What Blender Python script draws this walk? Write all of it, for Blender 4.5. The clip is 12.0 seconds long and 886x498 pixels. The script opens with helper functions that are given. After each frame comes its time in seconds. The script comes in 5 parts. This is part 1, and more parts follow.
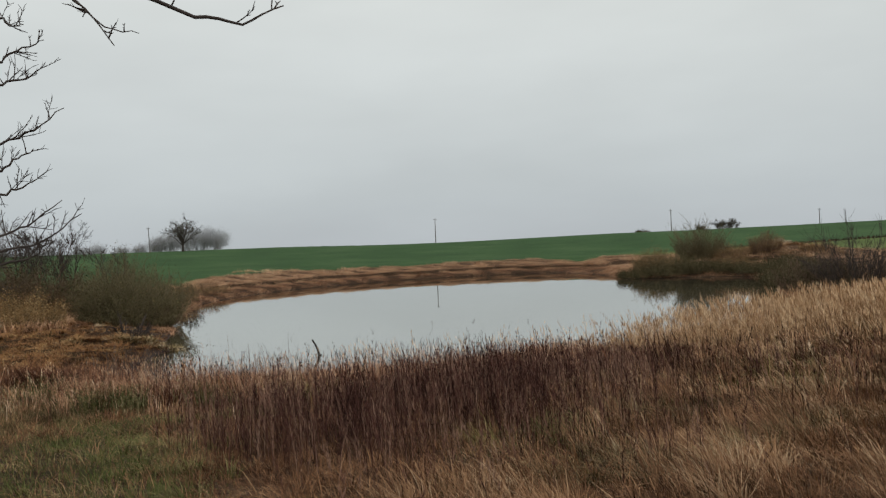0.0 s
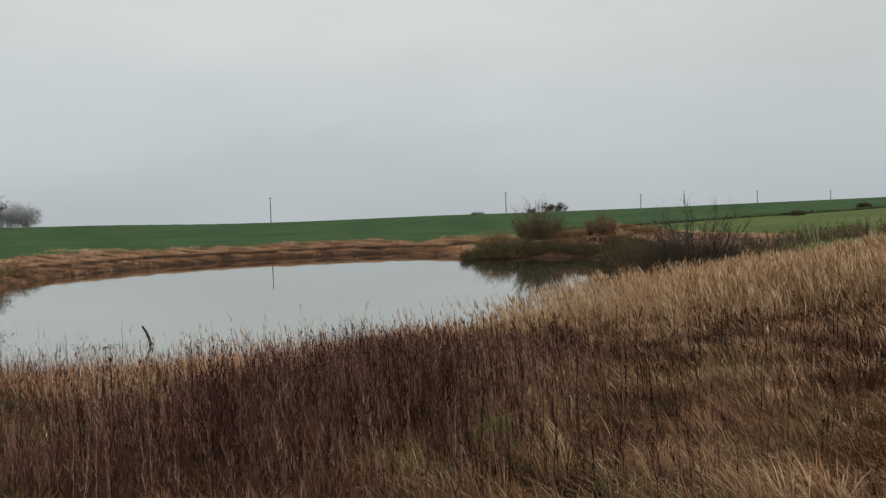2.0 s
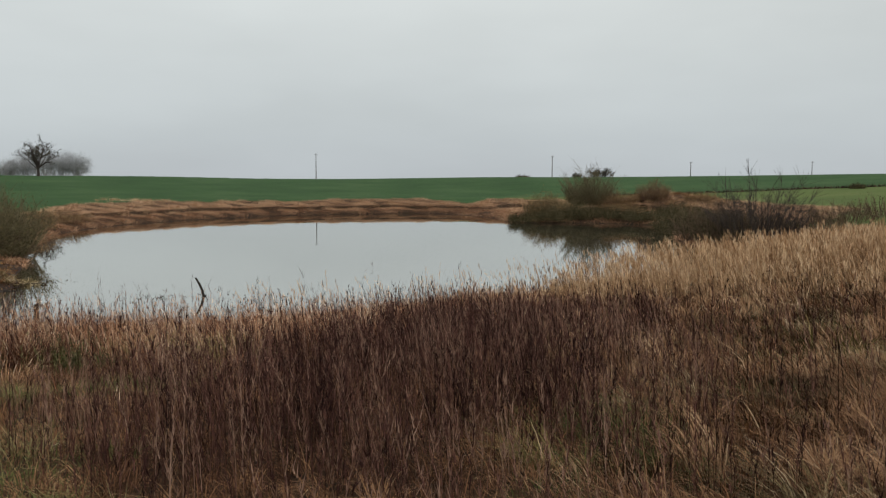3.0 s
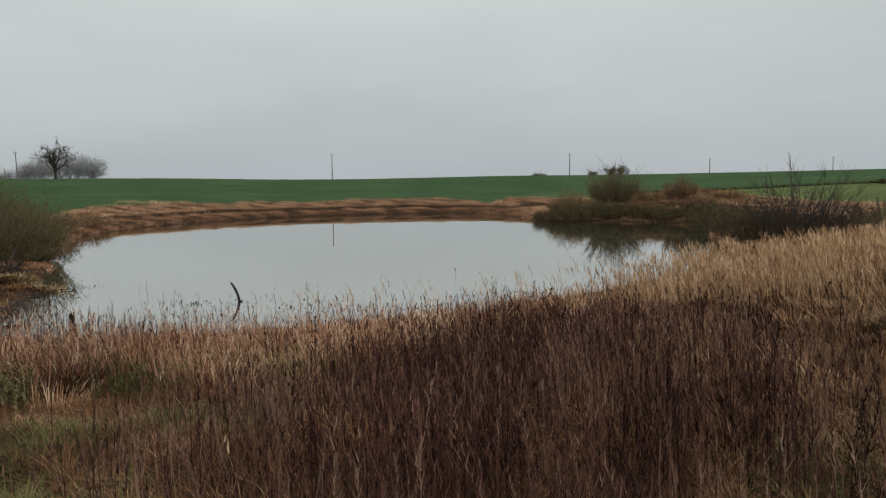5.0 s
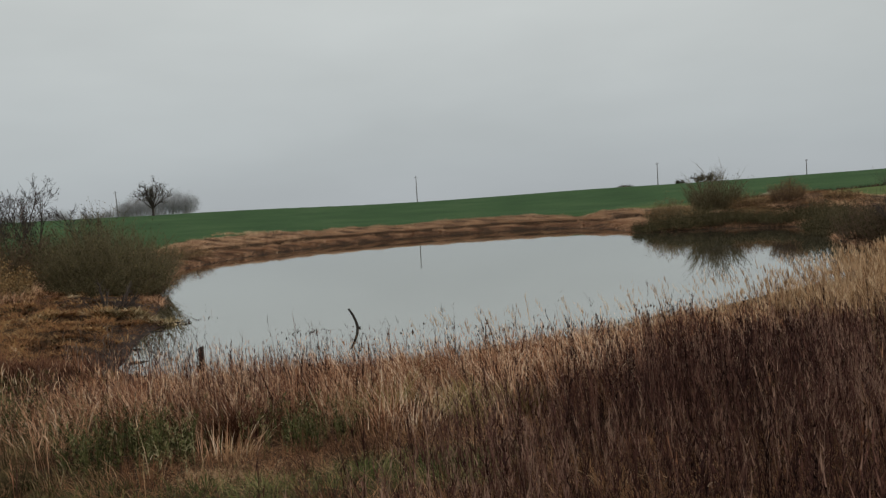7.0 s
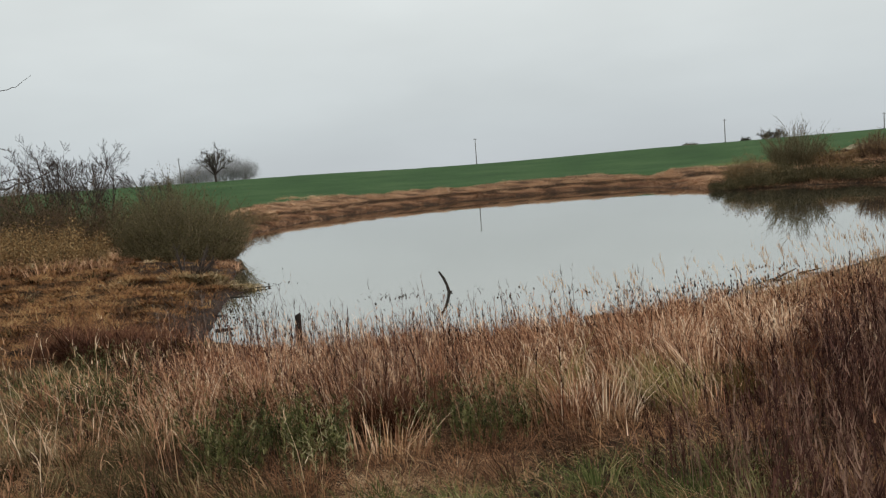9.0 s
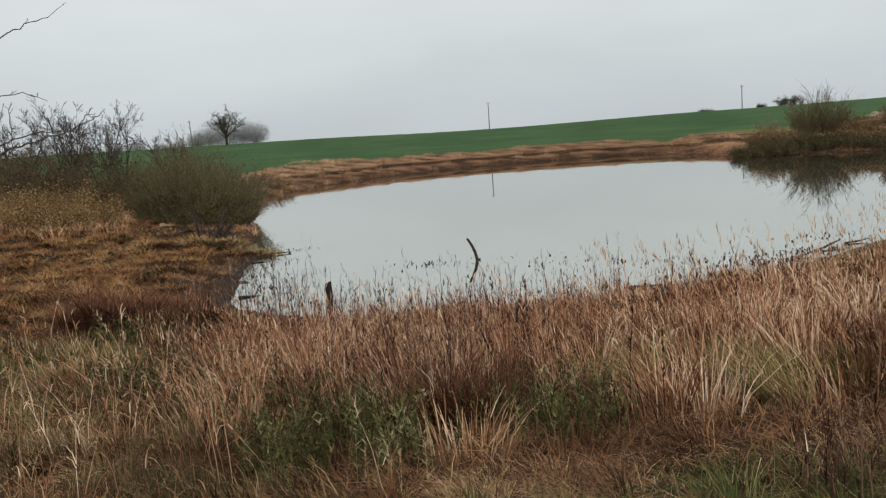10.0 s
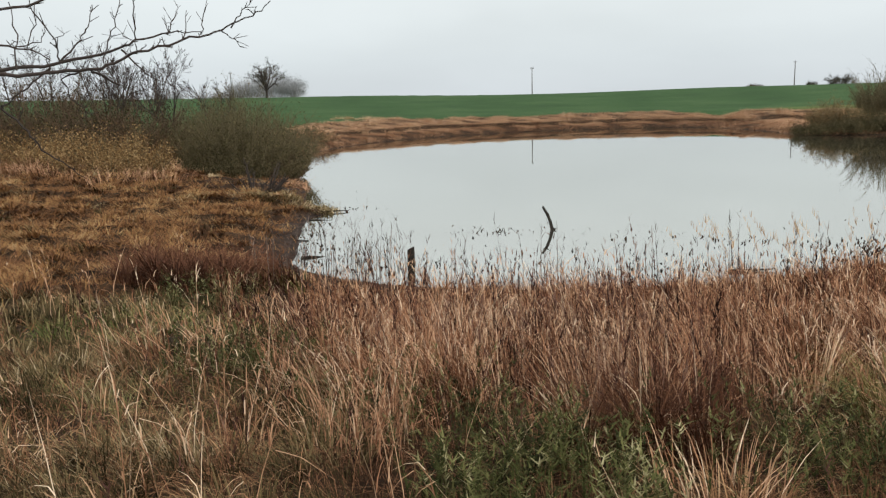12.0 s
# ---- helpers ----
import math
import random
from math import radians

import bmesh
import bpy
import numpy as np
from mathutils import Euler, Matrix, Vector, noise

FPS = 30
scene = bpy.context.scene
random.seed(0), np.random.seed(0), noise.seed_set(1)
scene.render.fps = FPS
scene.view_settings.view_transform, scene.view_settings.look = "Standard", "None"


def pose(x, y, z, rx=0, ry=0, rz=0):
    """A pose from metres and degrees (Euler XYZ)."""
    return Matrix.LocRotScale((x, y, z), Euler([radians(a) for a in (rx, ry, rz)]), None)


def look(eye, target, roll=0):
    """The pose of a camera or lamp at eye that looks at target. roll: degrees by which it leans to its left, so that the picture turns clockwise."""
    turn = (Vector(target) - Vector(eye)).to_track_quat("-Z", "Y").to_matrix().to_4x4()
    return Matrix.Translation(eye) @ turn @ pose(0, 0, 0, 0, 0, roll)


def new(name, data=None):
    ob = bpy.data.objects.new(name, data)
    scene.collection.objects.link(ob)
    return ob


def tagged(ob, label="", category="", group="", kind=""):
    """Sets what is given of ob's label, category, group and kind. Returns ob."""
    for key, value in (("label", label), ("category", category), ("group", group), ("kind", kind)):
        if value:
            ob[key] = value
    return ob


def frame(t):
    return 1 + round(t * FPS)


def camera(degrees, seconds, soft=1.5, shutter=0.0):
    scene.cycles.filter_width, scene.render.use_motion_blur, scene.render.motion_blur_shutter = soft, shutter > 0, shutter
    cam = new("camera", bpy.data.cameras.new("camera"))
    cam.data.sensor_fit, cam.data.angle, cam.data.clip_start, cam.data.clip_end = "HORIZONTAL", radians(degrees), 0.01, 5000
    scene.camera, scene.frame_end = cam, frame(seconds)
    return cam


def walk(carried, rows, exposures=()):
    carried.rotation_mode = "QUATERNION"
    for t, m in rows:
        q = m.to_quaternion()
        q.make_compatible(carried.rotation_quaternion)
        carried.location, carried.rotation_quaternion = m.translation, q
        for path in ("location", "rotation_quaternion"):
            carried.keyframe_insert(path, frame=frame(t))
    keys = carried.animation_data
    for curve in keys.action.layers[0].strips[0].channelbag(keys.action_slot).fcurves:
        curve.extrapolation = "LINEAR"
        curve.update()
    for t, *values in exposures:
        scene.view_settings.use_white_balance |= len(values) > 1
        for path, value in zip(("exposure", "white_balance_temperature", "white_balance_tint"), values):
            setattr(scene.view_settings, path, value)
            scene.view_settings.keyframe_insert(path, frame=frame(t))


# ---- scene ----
cam = camera(56.93, 12.0, soft=1.3)
PATH = [
    (0, -0.000, 0.000, 3.981, -0.000, -0.180, 2.368),
    (0.5, -0.169, 0.679, 3.941, -2.983, -0.908, 2.394),
    (1, -0.315, 1.302, 3.904, -4.248, -1.012, 2.275),
    (1.5, -0.464, 1.855, 3.863, -11.111, -1.529, 2.228),
    (2, -0.618, 2.375, 3.815, -11.553, -1.901, 1.784),
    (2.5, -0.834, 2.892, 3.767, -10.366, -3.153, 0.106),
    (3, -1.074, 3.402, 3.734, -8.608, -4.545, -0.073),
    (4.8, -1.846, 4.738, 3.693, -7.248, -4.642, 0.408),
    (5, -1.943, 4.891, 3.690, -7.748, -4.581, 0.485),
    (5.5, -2.188, 5.273, 3.678, -7.342, -4.108, 0.748),
    (6, -2.444, 5.645, 3.654, -7.002, -3.615, 0.782),
    (6.5, -2.729, 5.993, 3.618, -6.734, -3.342, 3.602),
    (7, -3.017, 6.338, 3.574, -2.154, -3.015, 3.499),
    (7.5, -3.322, 6.704, 3.529, -1.575, -3.307, 3.575),
    (7.7, -3.439, 6.865, 3.513, -0.182, -3.618, 4.306),
    (9.3, -4.304, 8.203, 3.427, 1.989, -6.581, 4.463),
    (9.5, -4.417, 8.364, 3.424, 2.275, -7.445, 4.452),
    (10, -4.700, 8.747, 3.415, 2.381, -7.695, 3.965),
    (10.5, -4.982, 9.131, 3.373, 2.315, -7.789, 3.924),
    (11, -5.353, 9.475, 3.287, 3.180, -8.514, 2.781),
    (11.5, -5.684, 9.815, 3.245, 4.158, -9.073, 1.582),
    (12, -5.876, 10.165, 3.306, 4.886, -10.114, 1.307),
]
walk(cam, [(t, pose(x, y, z, 90 + pitch, roll, yaw)) for t, x, y, z, yaw, pitch, roll in PATH],
     exposures=[(0.0, 0.12), (0.5, -0.08), (1.5, 0.02), (2.5, 0.15), (3.0, 0.18), (5.0, 0.02), (5.5, -0.13), (6.5, -0.22), (7.0, -0.12), (7.5, 0.0), (7.7, 0.08), (9.5, 0.3), (10.5, 0.35), (11.0, 0.32), (11.5, 0.50), (12.0, 0.62)])

# ---- overcast sky and a weak, wide sun ----
SUN_HEIGHT, SUN_TURN = radians(32), radians(150)
world = bpy.data.worlds.new("overcast_sky")
scene.world = world
world.use_nodes = True
wn, wl = world.node_tree.nodes, world.node_tree.links
wn.clear()
w_out = wn.new("ShaderNodeOutputWorld")
w_bg = wn.new("ShaderNodeBackground")
w_sky = wn.new("ShaderNodeTexSky")
w_sky.sky_type, w_sky.sun_disc = "NISHITA", False
w_sky.sun_elevation, w_sky.sun_rotation = SUN_HEIGHT, SUN_TURN
w_sky.dust_density = 4.0
w_dim = wn.new("ShaderNodeVectorMath")
w_dim.operation = "SCALE"
w_dim.inputs[3].default_value = 0.1
w_tc = wn.new("ShaderNodeTexCoord")
w_sep = wn.new("ShaderNodeSeparateXYZ")
w_ramp = wn.new("ShaderNodeValToRGB")
for at, col in ((0.0, (0.465, 0.500, 0.525)), (0.05, (0.485, 0.525, 0.545)), (0.16, (0.575, 0.608, 0.605)), (0.34, (0.675, 0.700, 0.672)), (1.0, (0.84, 0.83, 0.78))):
    e = w_ramp.color_ramp.elements.new(at)
    e.color = (*col, 1)
w_ramp.color_ramp.elements.remove(w_ramp.color_ramp.elements[0])
w_ramp.color_ramp.elements.remove(w_ramp.color_ramp.elements[-1])
w_map = wn.new("ShaderNodeMapping")
w_map.inputs["Scale"].default_value = (1.6, 1.6, 5.0)
w_noise = wn.new("ShaderNodeTexNoise")
w_noise.inputs["Scale"].default_value, w_noise.inputs["Detail"].default_value = 1.5, 4.0
w_range = wn.new("ShaderNodeMapRange")
w_range.inputs["From Min"].default_value, w_range.inputs["From Max"].default_value = 0.3, 0.7
w_range.inputs["To Min"].default_value, w_range.inputs["To Max"].default_value = 0.93, 1.06
w_cloud = wn.new("ShaderNodeVectorMath")
w_cloud.operation = "SCALE"
w_mix = wn.new("ShaderNodeMix")
w_mix.data_type = "RGBA"
w_mix.inputs["Factor"].default_value = 0.92
wl.new(w_tc.outputs["Generated"], w_sep.inputs[0])
wl.new(w_sep.outputs["Z"], w_ramp.inputs[0])
wl.new(w_tc.outputs["Generated"], w_map.inputs[0])
wl.new(w_map.outputs[0], w_noise.inputs["Vector"])
wl.new(w_noise.outputs["Fac"], w_range.inputs["Value"])
wl.new(w_ramp.outputs[0], w_cloud.inputs[0])
wl.new(w_range.outputs[0], w_cloud.inputs[3])
wl.new(w_sky.outputs[0], w_dim.inputs[0])
wl.new(w_dim.outputs[0], w_mix.inputs["A"])
wl.new(w_cloud.outputs[0], w_mix.inputs["B"])
wl.new(w_mix.outputs["Result"], w_bg.inputs["Color"])
wl.new(w_bg.outputs[0], w_out.inputs["Surface"])
sun_data = bpy.data.lights.new("sun", "SUN")
sun_data.energy, sun_data.angle, sun_data.color = 0.5, radians(25), (1.0, 0.96, 0.9)
sun = new("sun", sun_data)
sun.matrix_world = look((0, 0, 60), (-60 * math.sin(SUN_TURN) / math.tan(SUN_HEIGHT), -60 * math.cos(SUN_TURN) / math.tan(SUN_HEIGHT), 0))


# ---- materials ----
def material(name, rough=0.85):
    m = bpy.data.materials.new(name)
    m.use_nodes = True
    b = m.node_tree.nodes["Principled BSDF"]
    b.inputs["Roughness"].default_value = rough
    b.inputs["Specular IOR Level"].default_value = 0.1
    return m, m.node_tree.nodes, m.node_tree.links, b


def ramp_of(nodes, stops):
    r = nodes.new("ShaderNodeValToRGB")
    els = r.color_ramp.elements
    while len(els) < len(stops):
        els.new(0.5)
    for el, (at, col) in zip(els, stops):
        el.position, el.color = at, (*col, 1)
    return r


def blade_material(name, stops, rough=0.8, patch=0.35):
    """Plant fibre: each blade has its own tone, and broad patches drift over the ground."""
    m, n, l, b = material(name, rough)
    b.inputs["Specular IOR Level"].default_value = 0.04
    a = n.new("ShaderNodeAttribute")
    a.attribute_name = "tone"
    tc = n.new("ShaderNodeTexCoord")
    nz = n.new("ShaderNodeTexNoise")
    nz.inputs["Scale"].default_value, nz.inputs["Detail"].default_value = 0.55, 3.0
    ad = n.new("ShaderNodeMath")
    ad.operation = "MULTIPLY_ADD"
    sub = n.new("ShaderNodeMath")
    sub.operation = "SUBTRACT"
    sub.inputs[1].default_value = 0.5
    l.new(tc.outputs["Object"], nz.inputs["Vector"])
    l.new(nz.outputs["Fac"], sub.inputs[0])
    l.new(sub.outputs[0], ad.inputs[0])
    ad.inputs[1].default_value = patch * 3
    l.new(a.outputs["Fac"], ad.inputs[2])
    r = ramp_of(n, stops)
    l.new(ad.outputs[0], r.inputs[0])
    l.new(r.outputs[0], b.inputs["Base Color"])
    return m


def rough_material(name, stops, scale=6.0, bump=0.4, rough=0.85, stretch=(1, 1, 1)):
    m, n, l, b = material(name, rough)
    tc = n.new("ShaderNodeTexCoord")
    mp = n.new("ShaderNodeMapping")
    mp.inputs["Scale"].default_value = stretch
    nz = n.new("ShaderNodeTexNoise")
    nz.inputs["Scale"].default_value, nz.inputs["Detail"].default_value = scale, 8.0
    nz2 = n.new("ShaderNodeTexNoise")
    nz2.inputs["Scale"].default_value, nz2.inputs["Detail"].default_value = scale * 0.15, 3.0
    mx = n.new("ShaderNodeMath")
    mx.operation = "MULTIPLY_ADD"
    mx.inputs[1].default_value = 0.5
    hf = n.new("ShaderNodeMath")
    hf.operation = "MULTIPLY"
    hf.inputs[1].default_value = 0.5
    r = ramp_of(n, stops)
    bp = n.new("ShaderNodeBump")
    bp.inputs["Strength"].default_value, bp.inputs["Distance"].default_value = bump, 0.02
    l.new(tc.outputs["Object"], mp.inputs[0])
    l.new(mp.outputs[0], nz.inputs["Vector"])
    l.new(tc.outputs["Object"], nz2.inputs["Vector"])
    l.new(nz2.outputs["Fac"], hf.inputs[0])
    l.new(nz.outputs["Fac"], mx.inputs[0])
    l.new(hf.outputs[0], mx.inputs[2])
    l.new(mx.outputs[0], r.inputs[0])
    l.new(r.outputs[0], b.inputs["Base Color"])
    l.new(nz.outputs["Fac"], bp.inputs["Height"])
    l.new(bp.outputs[0], b.inputs["Normal"])
    return m


M_MATTED = blade_material("matted_dry_grass", [(0.0, (0.030, 0.015, 0.009)), (0.3, (0.108, 0.052, 0.027)), (0.6, (0.24, 0.120, 0.060)), (0.85, (0.42, 0.245, 0.125)), (1.0, (0.60, 0.41, 0.24))])
M_SHORE = blade_material("orange_shore_grass", [(0.0, (0.036, 0.017, 0.009)), (0.35, (0.138, 0.063, 0.028)), (0.65, (0.255, 0.128, 0.053)), (0.9, (0.35, 0.205, 0.088)), (1.0, (0.44, 0.30, 0.15))], patch=0.4)
M_TALL = blade_material("tall_straw_grass", [(0.0, (0.038, 0.015, 0.009)), (0.3, (0.165, 0.068, 0.036)), (0.6, (0.40, 0.200, 0.110)), (0.85, (0.66, 0.42, 0.26)), (1.0, (0.80, 0.62, 0.44))], patch=0.3)
M_RUST = blade_material("rusty_shore_straw", [(0.0, (0.030, 0.012, 0.008)), (0.3, (0.105, 0.042, 0.022)), (0.6, (0.23, 0.105, 0.054)), (0.85, (0.40, 0.215, 0.115)), (1.0, (0.58, 0.37, 0.22))], patch=0.35)
M_SEDGE = blade_material("yellow_green_sedge", [(0.0, (0.05, 0.046, 0.015)), (0.4, (0.135, 0.118, 0.040)), (0.75, (0.29, 0.225, 0.092)), (1.0, (0.54, 0.42, 0.23))])
M_DULL = blade_material("dull_olive_grass", [(0.0, (0.020, 0.016, 0.007)), (0.35, (0.068, 0.052, 0.023)), (0.65, (0.160, 0.118, 0.055)), (0.88, (0.33, 0.25, 0.135)), (1.0, (0.50, 0.40, 0.26))], patch=0.5)
M_MAROON = blade_material("maroon_grass", [(0.0, (0.032, 0.014, 0.009)), (0.5, (0.092, 0.038, 0.022)), (1.0, (0.22, 0.11, 0.058))])
M_WEED = blade_material("withered_weed", [(0.0, (0.016, 0.008, 0.007)), (0.4, (0.058, 0.026, 0.021)), (0.75, (0.145, 0.070, 0.052)), (1.0, (0.31, 0.195, 0.14))], patch=0.5)
M_GREY_WEED = blade_material("grey_brown_weed", [(0.0, (0.05, 0.04, 0.035)), (0.6, (0.13, 0.10, 0.085)), (1.0, (0.25, 0.20, 0.17))])
M_SOFT = blade_material("soft_pinkish_grass", [(0.0, (0.045, 0.022, 0.012)), (0.35, (0.17, 0.088, 0.047)), (0.7, (0.35, 0.205, 0.112)), (1.0, (0.56, 0.41, 0.255))], patch=0.45)
M_CANE = blade_material("pale_cane_grass", [(0.0, (0.13, 0.055, 0.030)), (0.4, (0.33, 0.165, 0.092)), (0.75, (0.56, 0.355, 0.215)), (1.0, (0.80, 0.63, 0.45))])
M_PLUME = blade_material("reed_plume", [(0.0, (0.19, 0.108, 0.058)), (0.5, (0.48, 0.30, 0.165)), (1.0, (0.76, 0.57, 0.37))])
M_GREEN = blade_material("green_grass", [(0.0, (0.024, 0.032, 0.010)), (0.35, (0.060, 0.076, 0.022)), (0.7, (0.135, 0.140, 0.048)), (1.0, (0.32, 0.27, 0.13))])
M_HERB = blade_material("dark_green_herb", [(0.0, (0.018, 0.020, 0.008)), (0.4, (0.056, 0.061, 0.020)), (0.75, (0.16, 0.153, 0.058)), (1.0, (0.38, 0.33, 0.19))])
M_BANK = blade_material("rusty_bank_grass", [(0.0, (0.060, 0.030, 0.018)), (0.3, (0.20, 0.098, 0.055)), (0.65, (0.46, 0.265, 0.155)), (1.0, (0.64, 0.43, 0.27))], patch=0.2)
M_FLOAT = blade_material("floating_debris", [(0.0, (0.02, 0.015, 0.012)), (0.6, (0.05, 0.035, 0.025)), (1.0, (0.14, 0.08, 0.05))])
M_TWIG = rough_material("olive_twig_bark", [(0.25, (0.092, 0.078, 0.044)), (0.75, (0.205, 0.165, 0.096))], 3.0)
# bark of the far wood, with the mist's paleness painted into its grey
M_HAZE_TWIG = rough_material("hazed_far_bark", [(0.25, (0.22, 0.215, 0.21)), (0.75, (0.34, 0.33, 0.32))], 3.0)
M_TWIG_BROWN = rough_material("brown_twig_bark", [(0.25, (0.075, 0.050, 0.036)), (0.75, (0.19, 0.125, 0.085))], 3.0)
# same for its leaves: distance haze put into the base colour
M_HAZE_LEAF = blade_material("hazed_far_leaf", [(0.0, (0.30, 0.305, 0.315)), (1.0, (0.37, 0.37, 0.375))])
M_BARK = rough_material("dark_bark", [(0.25, (0.030, 0.024, 0.022)), (0.75, (0.09, 0.072, 0.062))], 14.0, 0.8, stretch=(1, 1, 0.35))
M_OCHRE = blade_material("ochre_leaf", [(0.0, (0.10, 0.058, 0.026)), (0.5, (0.225, 0.135, 0.058)), (1.0, (0.42, 0.29, 0.145))])
M_DARK_OLIVE = blade_material("dark_olive_leaf", [(0.0, (0.030, 0.028, 0.014)), (0.6, (0.065, 0.056, 0.027)), (1.0, (0.13, 0.10, 0.05))])
M_OLIVE_LEAF = blade_material("olive_leaf", [(0.0, (0.050, 0.050, 0.022)), (0.6, (0.105, 0.095, 0.042)), (1.0, (0.20, 0.155, 0.075))])
M_DARK_LEAF = blade_material("dark_far_leaf", [(0.0, (0.05, 0.05, 0.035)), (1.0, (0.12, 0.11, 0.075))])
M_WOOD = rough_material("weathered_post_wood", [(0.25, (0.014, 0.012, 0.010)), (0.75, (0.050, 0.043, 0.036))], 18.0, 0.9, stretch=(1, 1, 0.2))
M_POLE = rough_material("grey_pole", [(0.25, (0.12, 0.115, 0.11)), (0.75, (0.24, 0.23, 0.22))], 5.0, 0.3, stretch=(1, 1, 0.2))
M_PILE = rough_material("pale_straw_heap", [(0.25, (0.17, 0.15, 0.09)), (0.75, (0.36, 0.32, 0.22))], 8.0, 0.8)


def ground_material():
    """The sheet: vertex weights say where young crop, meadow, dry grass thatch and wet mud lie."""
    m, n, l, b = material("ground_cover", 0.95)
    tc = n.new("ShaderNodeTexCoord")

    def noisy(scale, detail, stops):
        nz = n.new("ShaderNodeTexNoise")
        nz.inputs["Scale"].default_value, nz.inputs["Detail"].default_value = scale, detail
        l.new(tc.outputs["Object"], nz.inputs["Vector"])
        r = ramp_of(n, stops)
        l.new(nz.outputs["Fac"], r.inputs[0])
        return r.outputs[0]

    thatch = noisy(7.0, 10, [(0.3, (0.010, 0.006, 0.004)), (0.5, (0.036, 0.021, 0.011)), (0.7, (0.095, 0.057, 0.030))])
    crop = noisy(0.10, 12, [(0.3, (0.026, 0.062, 0.019)), (0.5, (0.036, 0.080, 0.025)), (0.7, (0.052, 0.096, 0.034))])
    meadow = noisy(0.08, 9, [(0.3, (0.07, 0.10, 0.028)), (0.5, (0.095, 0.128, 0.036)), (0.7, (0.13, 0.145, 0.052))])
    mud = noisy(4.5, 10, [(0.3, (0.012, 0.008, 0.006)), (0.5, (0.032, 0.020, 0.015)), (0.7, (0.075, 0.050, 0.038))])
    last = thatch
    for name, col in (("crop", crop), ("meadow", meadow), ("mud", mud)):
        a = n.new("ShaderNodeAttribute")
        a.attribute_name = name
        mx = n.new("ShaderNodeMix")
        mx.data_type = "RGBA"
        l.new(a.outputs["Fac"], mx.inputs["Factor"])
        l.new(last, mx.inputs["A"])
        l.new(col, mx.inputs["B"])
        last = mx.outputs["Result"]
    l.new(last, b.inputs["Base Color"])
    bz = n.new("ShaderNodeTexNoise")
    bz.inputs["Scale"].default_value, bz.inputs["Detail"].default_value = 9.0, 8.0
    bp = n.new("ShaderNodeBump")
    bp.inputs["Strength"].default_value, bp.inputs["Distance"].default_value = 0.8, 0.05
    l.new(tc.outputs["Object"], bz.inputs["Vector"])
    l.new(bz.outputs["Fac"], bp.inputs["Height"])
    l.new(bp.outputs[0], b.inputs["Normal"])
    return m


def water_material():
    m, n, l, b = material("still_murky_water", 0.012)
    b.inputs["IOR"].default_value = 2.0
    b.inputs["Specular IOR Level"].default_value = 1.0
    gl = n.new("ShaderNodeBsdfGlossy")
    gl.inputs["Roughness"].default_value = 0.012
    gl.inputs["Color"].default_value = (0.84, 0.845, 0.80, 1)
    both = n.new("ShaderNodeMixShader")
    both.inputs[0].default_value = 0.55
    tc = n.new("ShaderNodeTexCoord")
    nz = n.new("ShaderNodeTexNoise")
    nz.inputs["Scale"].default_value, nz.inputs["Detail"].default_value = 0.12, 4.0
    r = ramp_of(n, [(0.3, (0.045, 0.043, 0.034)), (0.7, (0.065, 0.062, 0.05))])
    l.new(tc.outputs["Object"], nz.inputs["Vector"])
    l.new(nz.outputs["Fac"], r.inputs[0])
    l.new(r.outputs[0], b.inputs["Base Color"])
    mp = n.new("ShaderNodeMapping")
    mp.inputs["Scale"].default_value = (1.0, 2.2, 1.0)
    rz = n.new("ShaderNodeTexNoise")
    rz.inputs["Scale"].default_value, rz.inputs["Detail"].default_value = 1.6, 3.0
    bp = n.new("ShaderNodeBump")
    bp.inputs["Strength"].default_value, bp.inputs["Distance"].default_value = 0.014, 0.02
    l.new(tc.outputs["Object"], mp.inputs[0])
    l.new(mp.outputs[0], rz.inputs["Vector"])
    l.new(rz.outputs["Fac"], bp.inputs["Height"])
    l.new(bp.outputs[0], b.inputs["Normal"])
    l.new(bp.outputs[0], gl.inputs["Normal"])
    l.new(b.outputs[0], both.inputs[1])
    l.new(gl.outputs[0], both.inputs[2])
    l.new(both.outputs[0], n["Material Output"].inputs["Surface"])
    return m


M_GROUND, M_WATER = ground_material(), water_material()


# ---- lie of the land ----
SHORE=[(-11.3,35.0),(-11.8,34.4),(-11.75,33.3),(-11.3,31),(-10.7,28.5),(-10.3,26.3),(-7.5,24.7),(-3.8,24.6),(-1.5,25.4),(0.8,26.4),(3,28.2),(5.6,30.6),(9.8,34.2),(13.4,36.2),(18,39),(20,43),(21,50),(23,57),(27,63),(30,70),(28.5,76),(24,79.5),(17.5,80),(17.8,90),(16.6,101),(12.5,106.5),(6,105.6),(-2.5,103.2),(-9.3,97.5),(-14.3,90.5),(-17.8,83.5),(-19.4,76),(-20.3,69),(-19.2,60),(-16.8,51),(-14.8,44.5),(-13.5,40.5),(-13.0,38),(-12.0,36.3)]
S=np.array(SHORE,float)
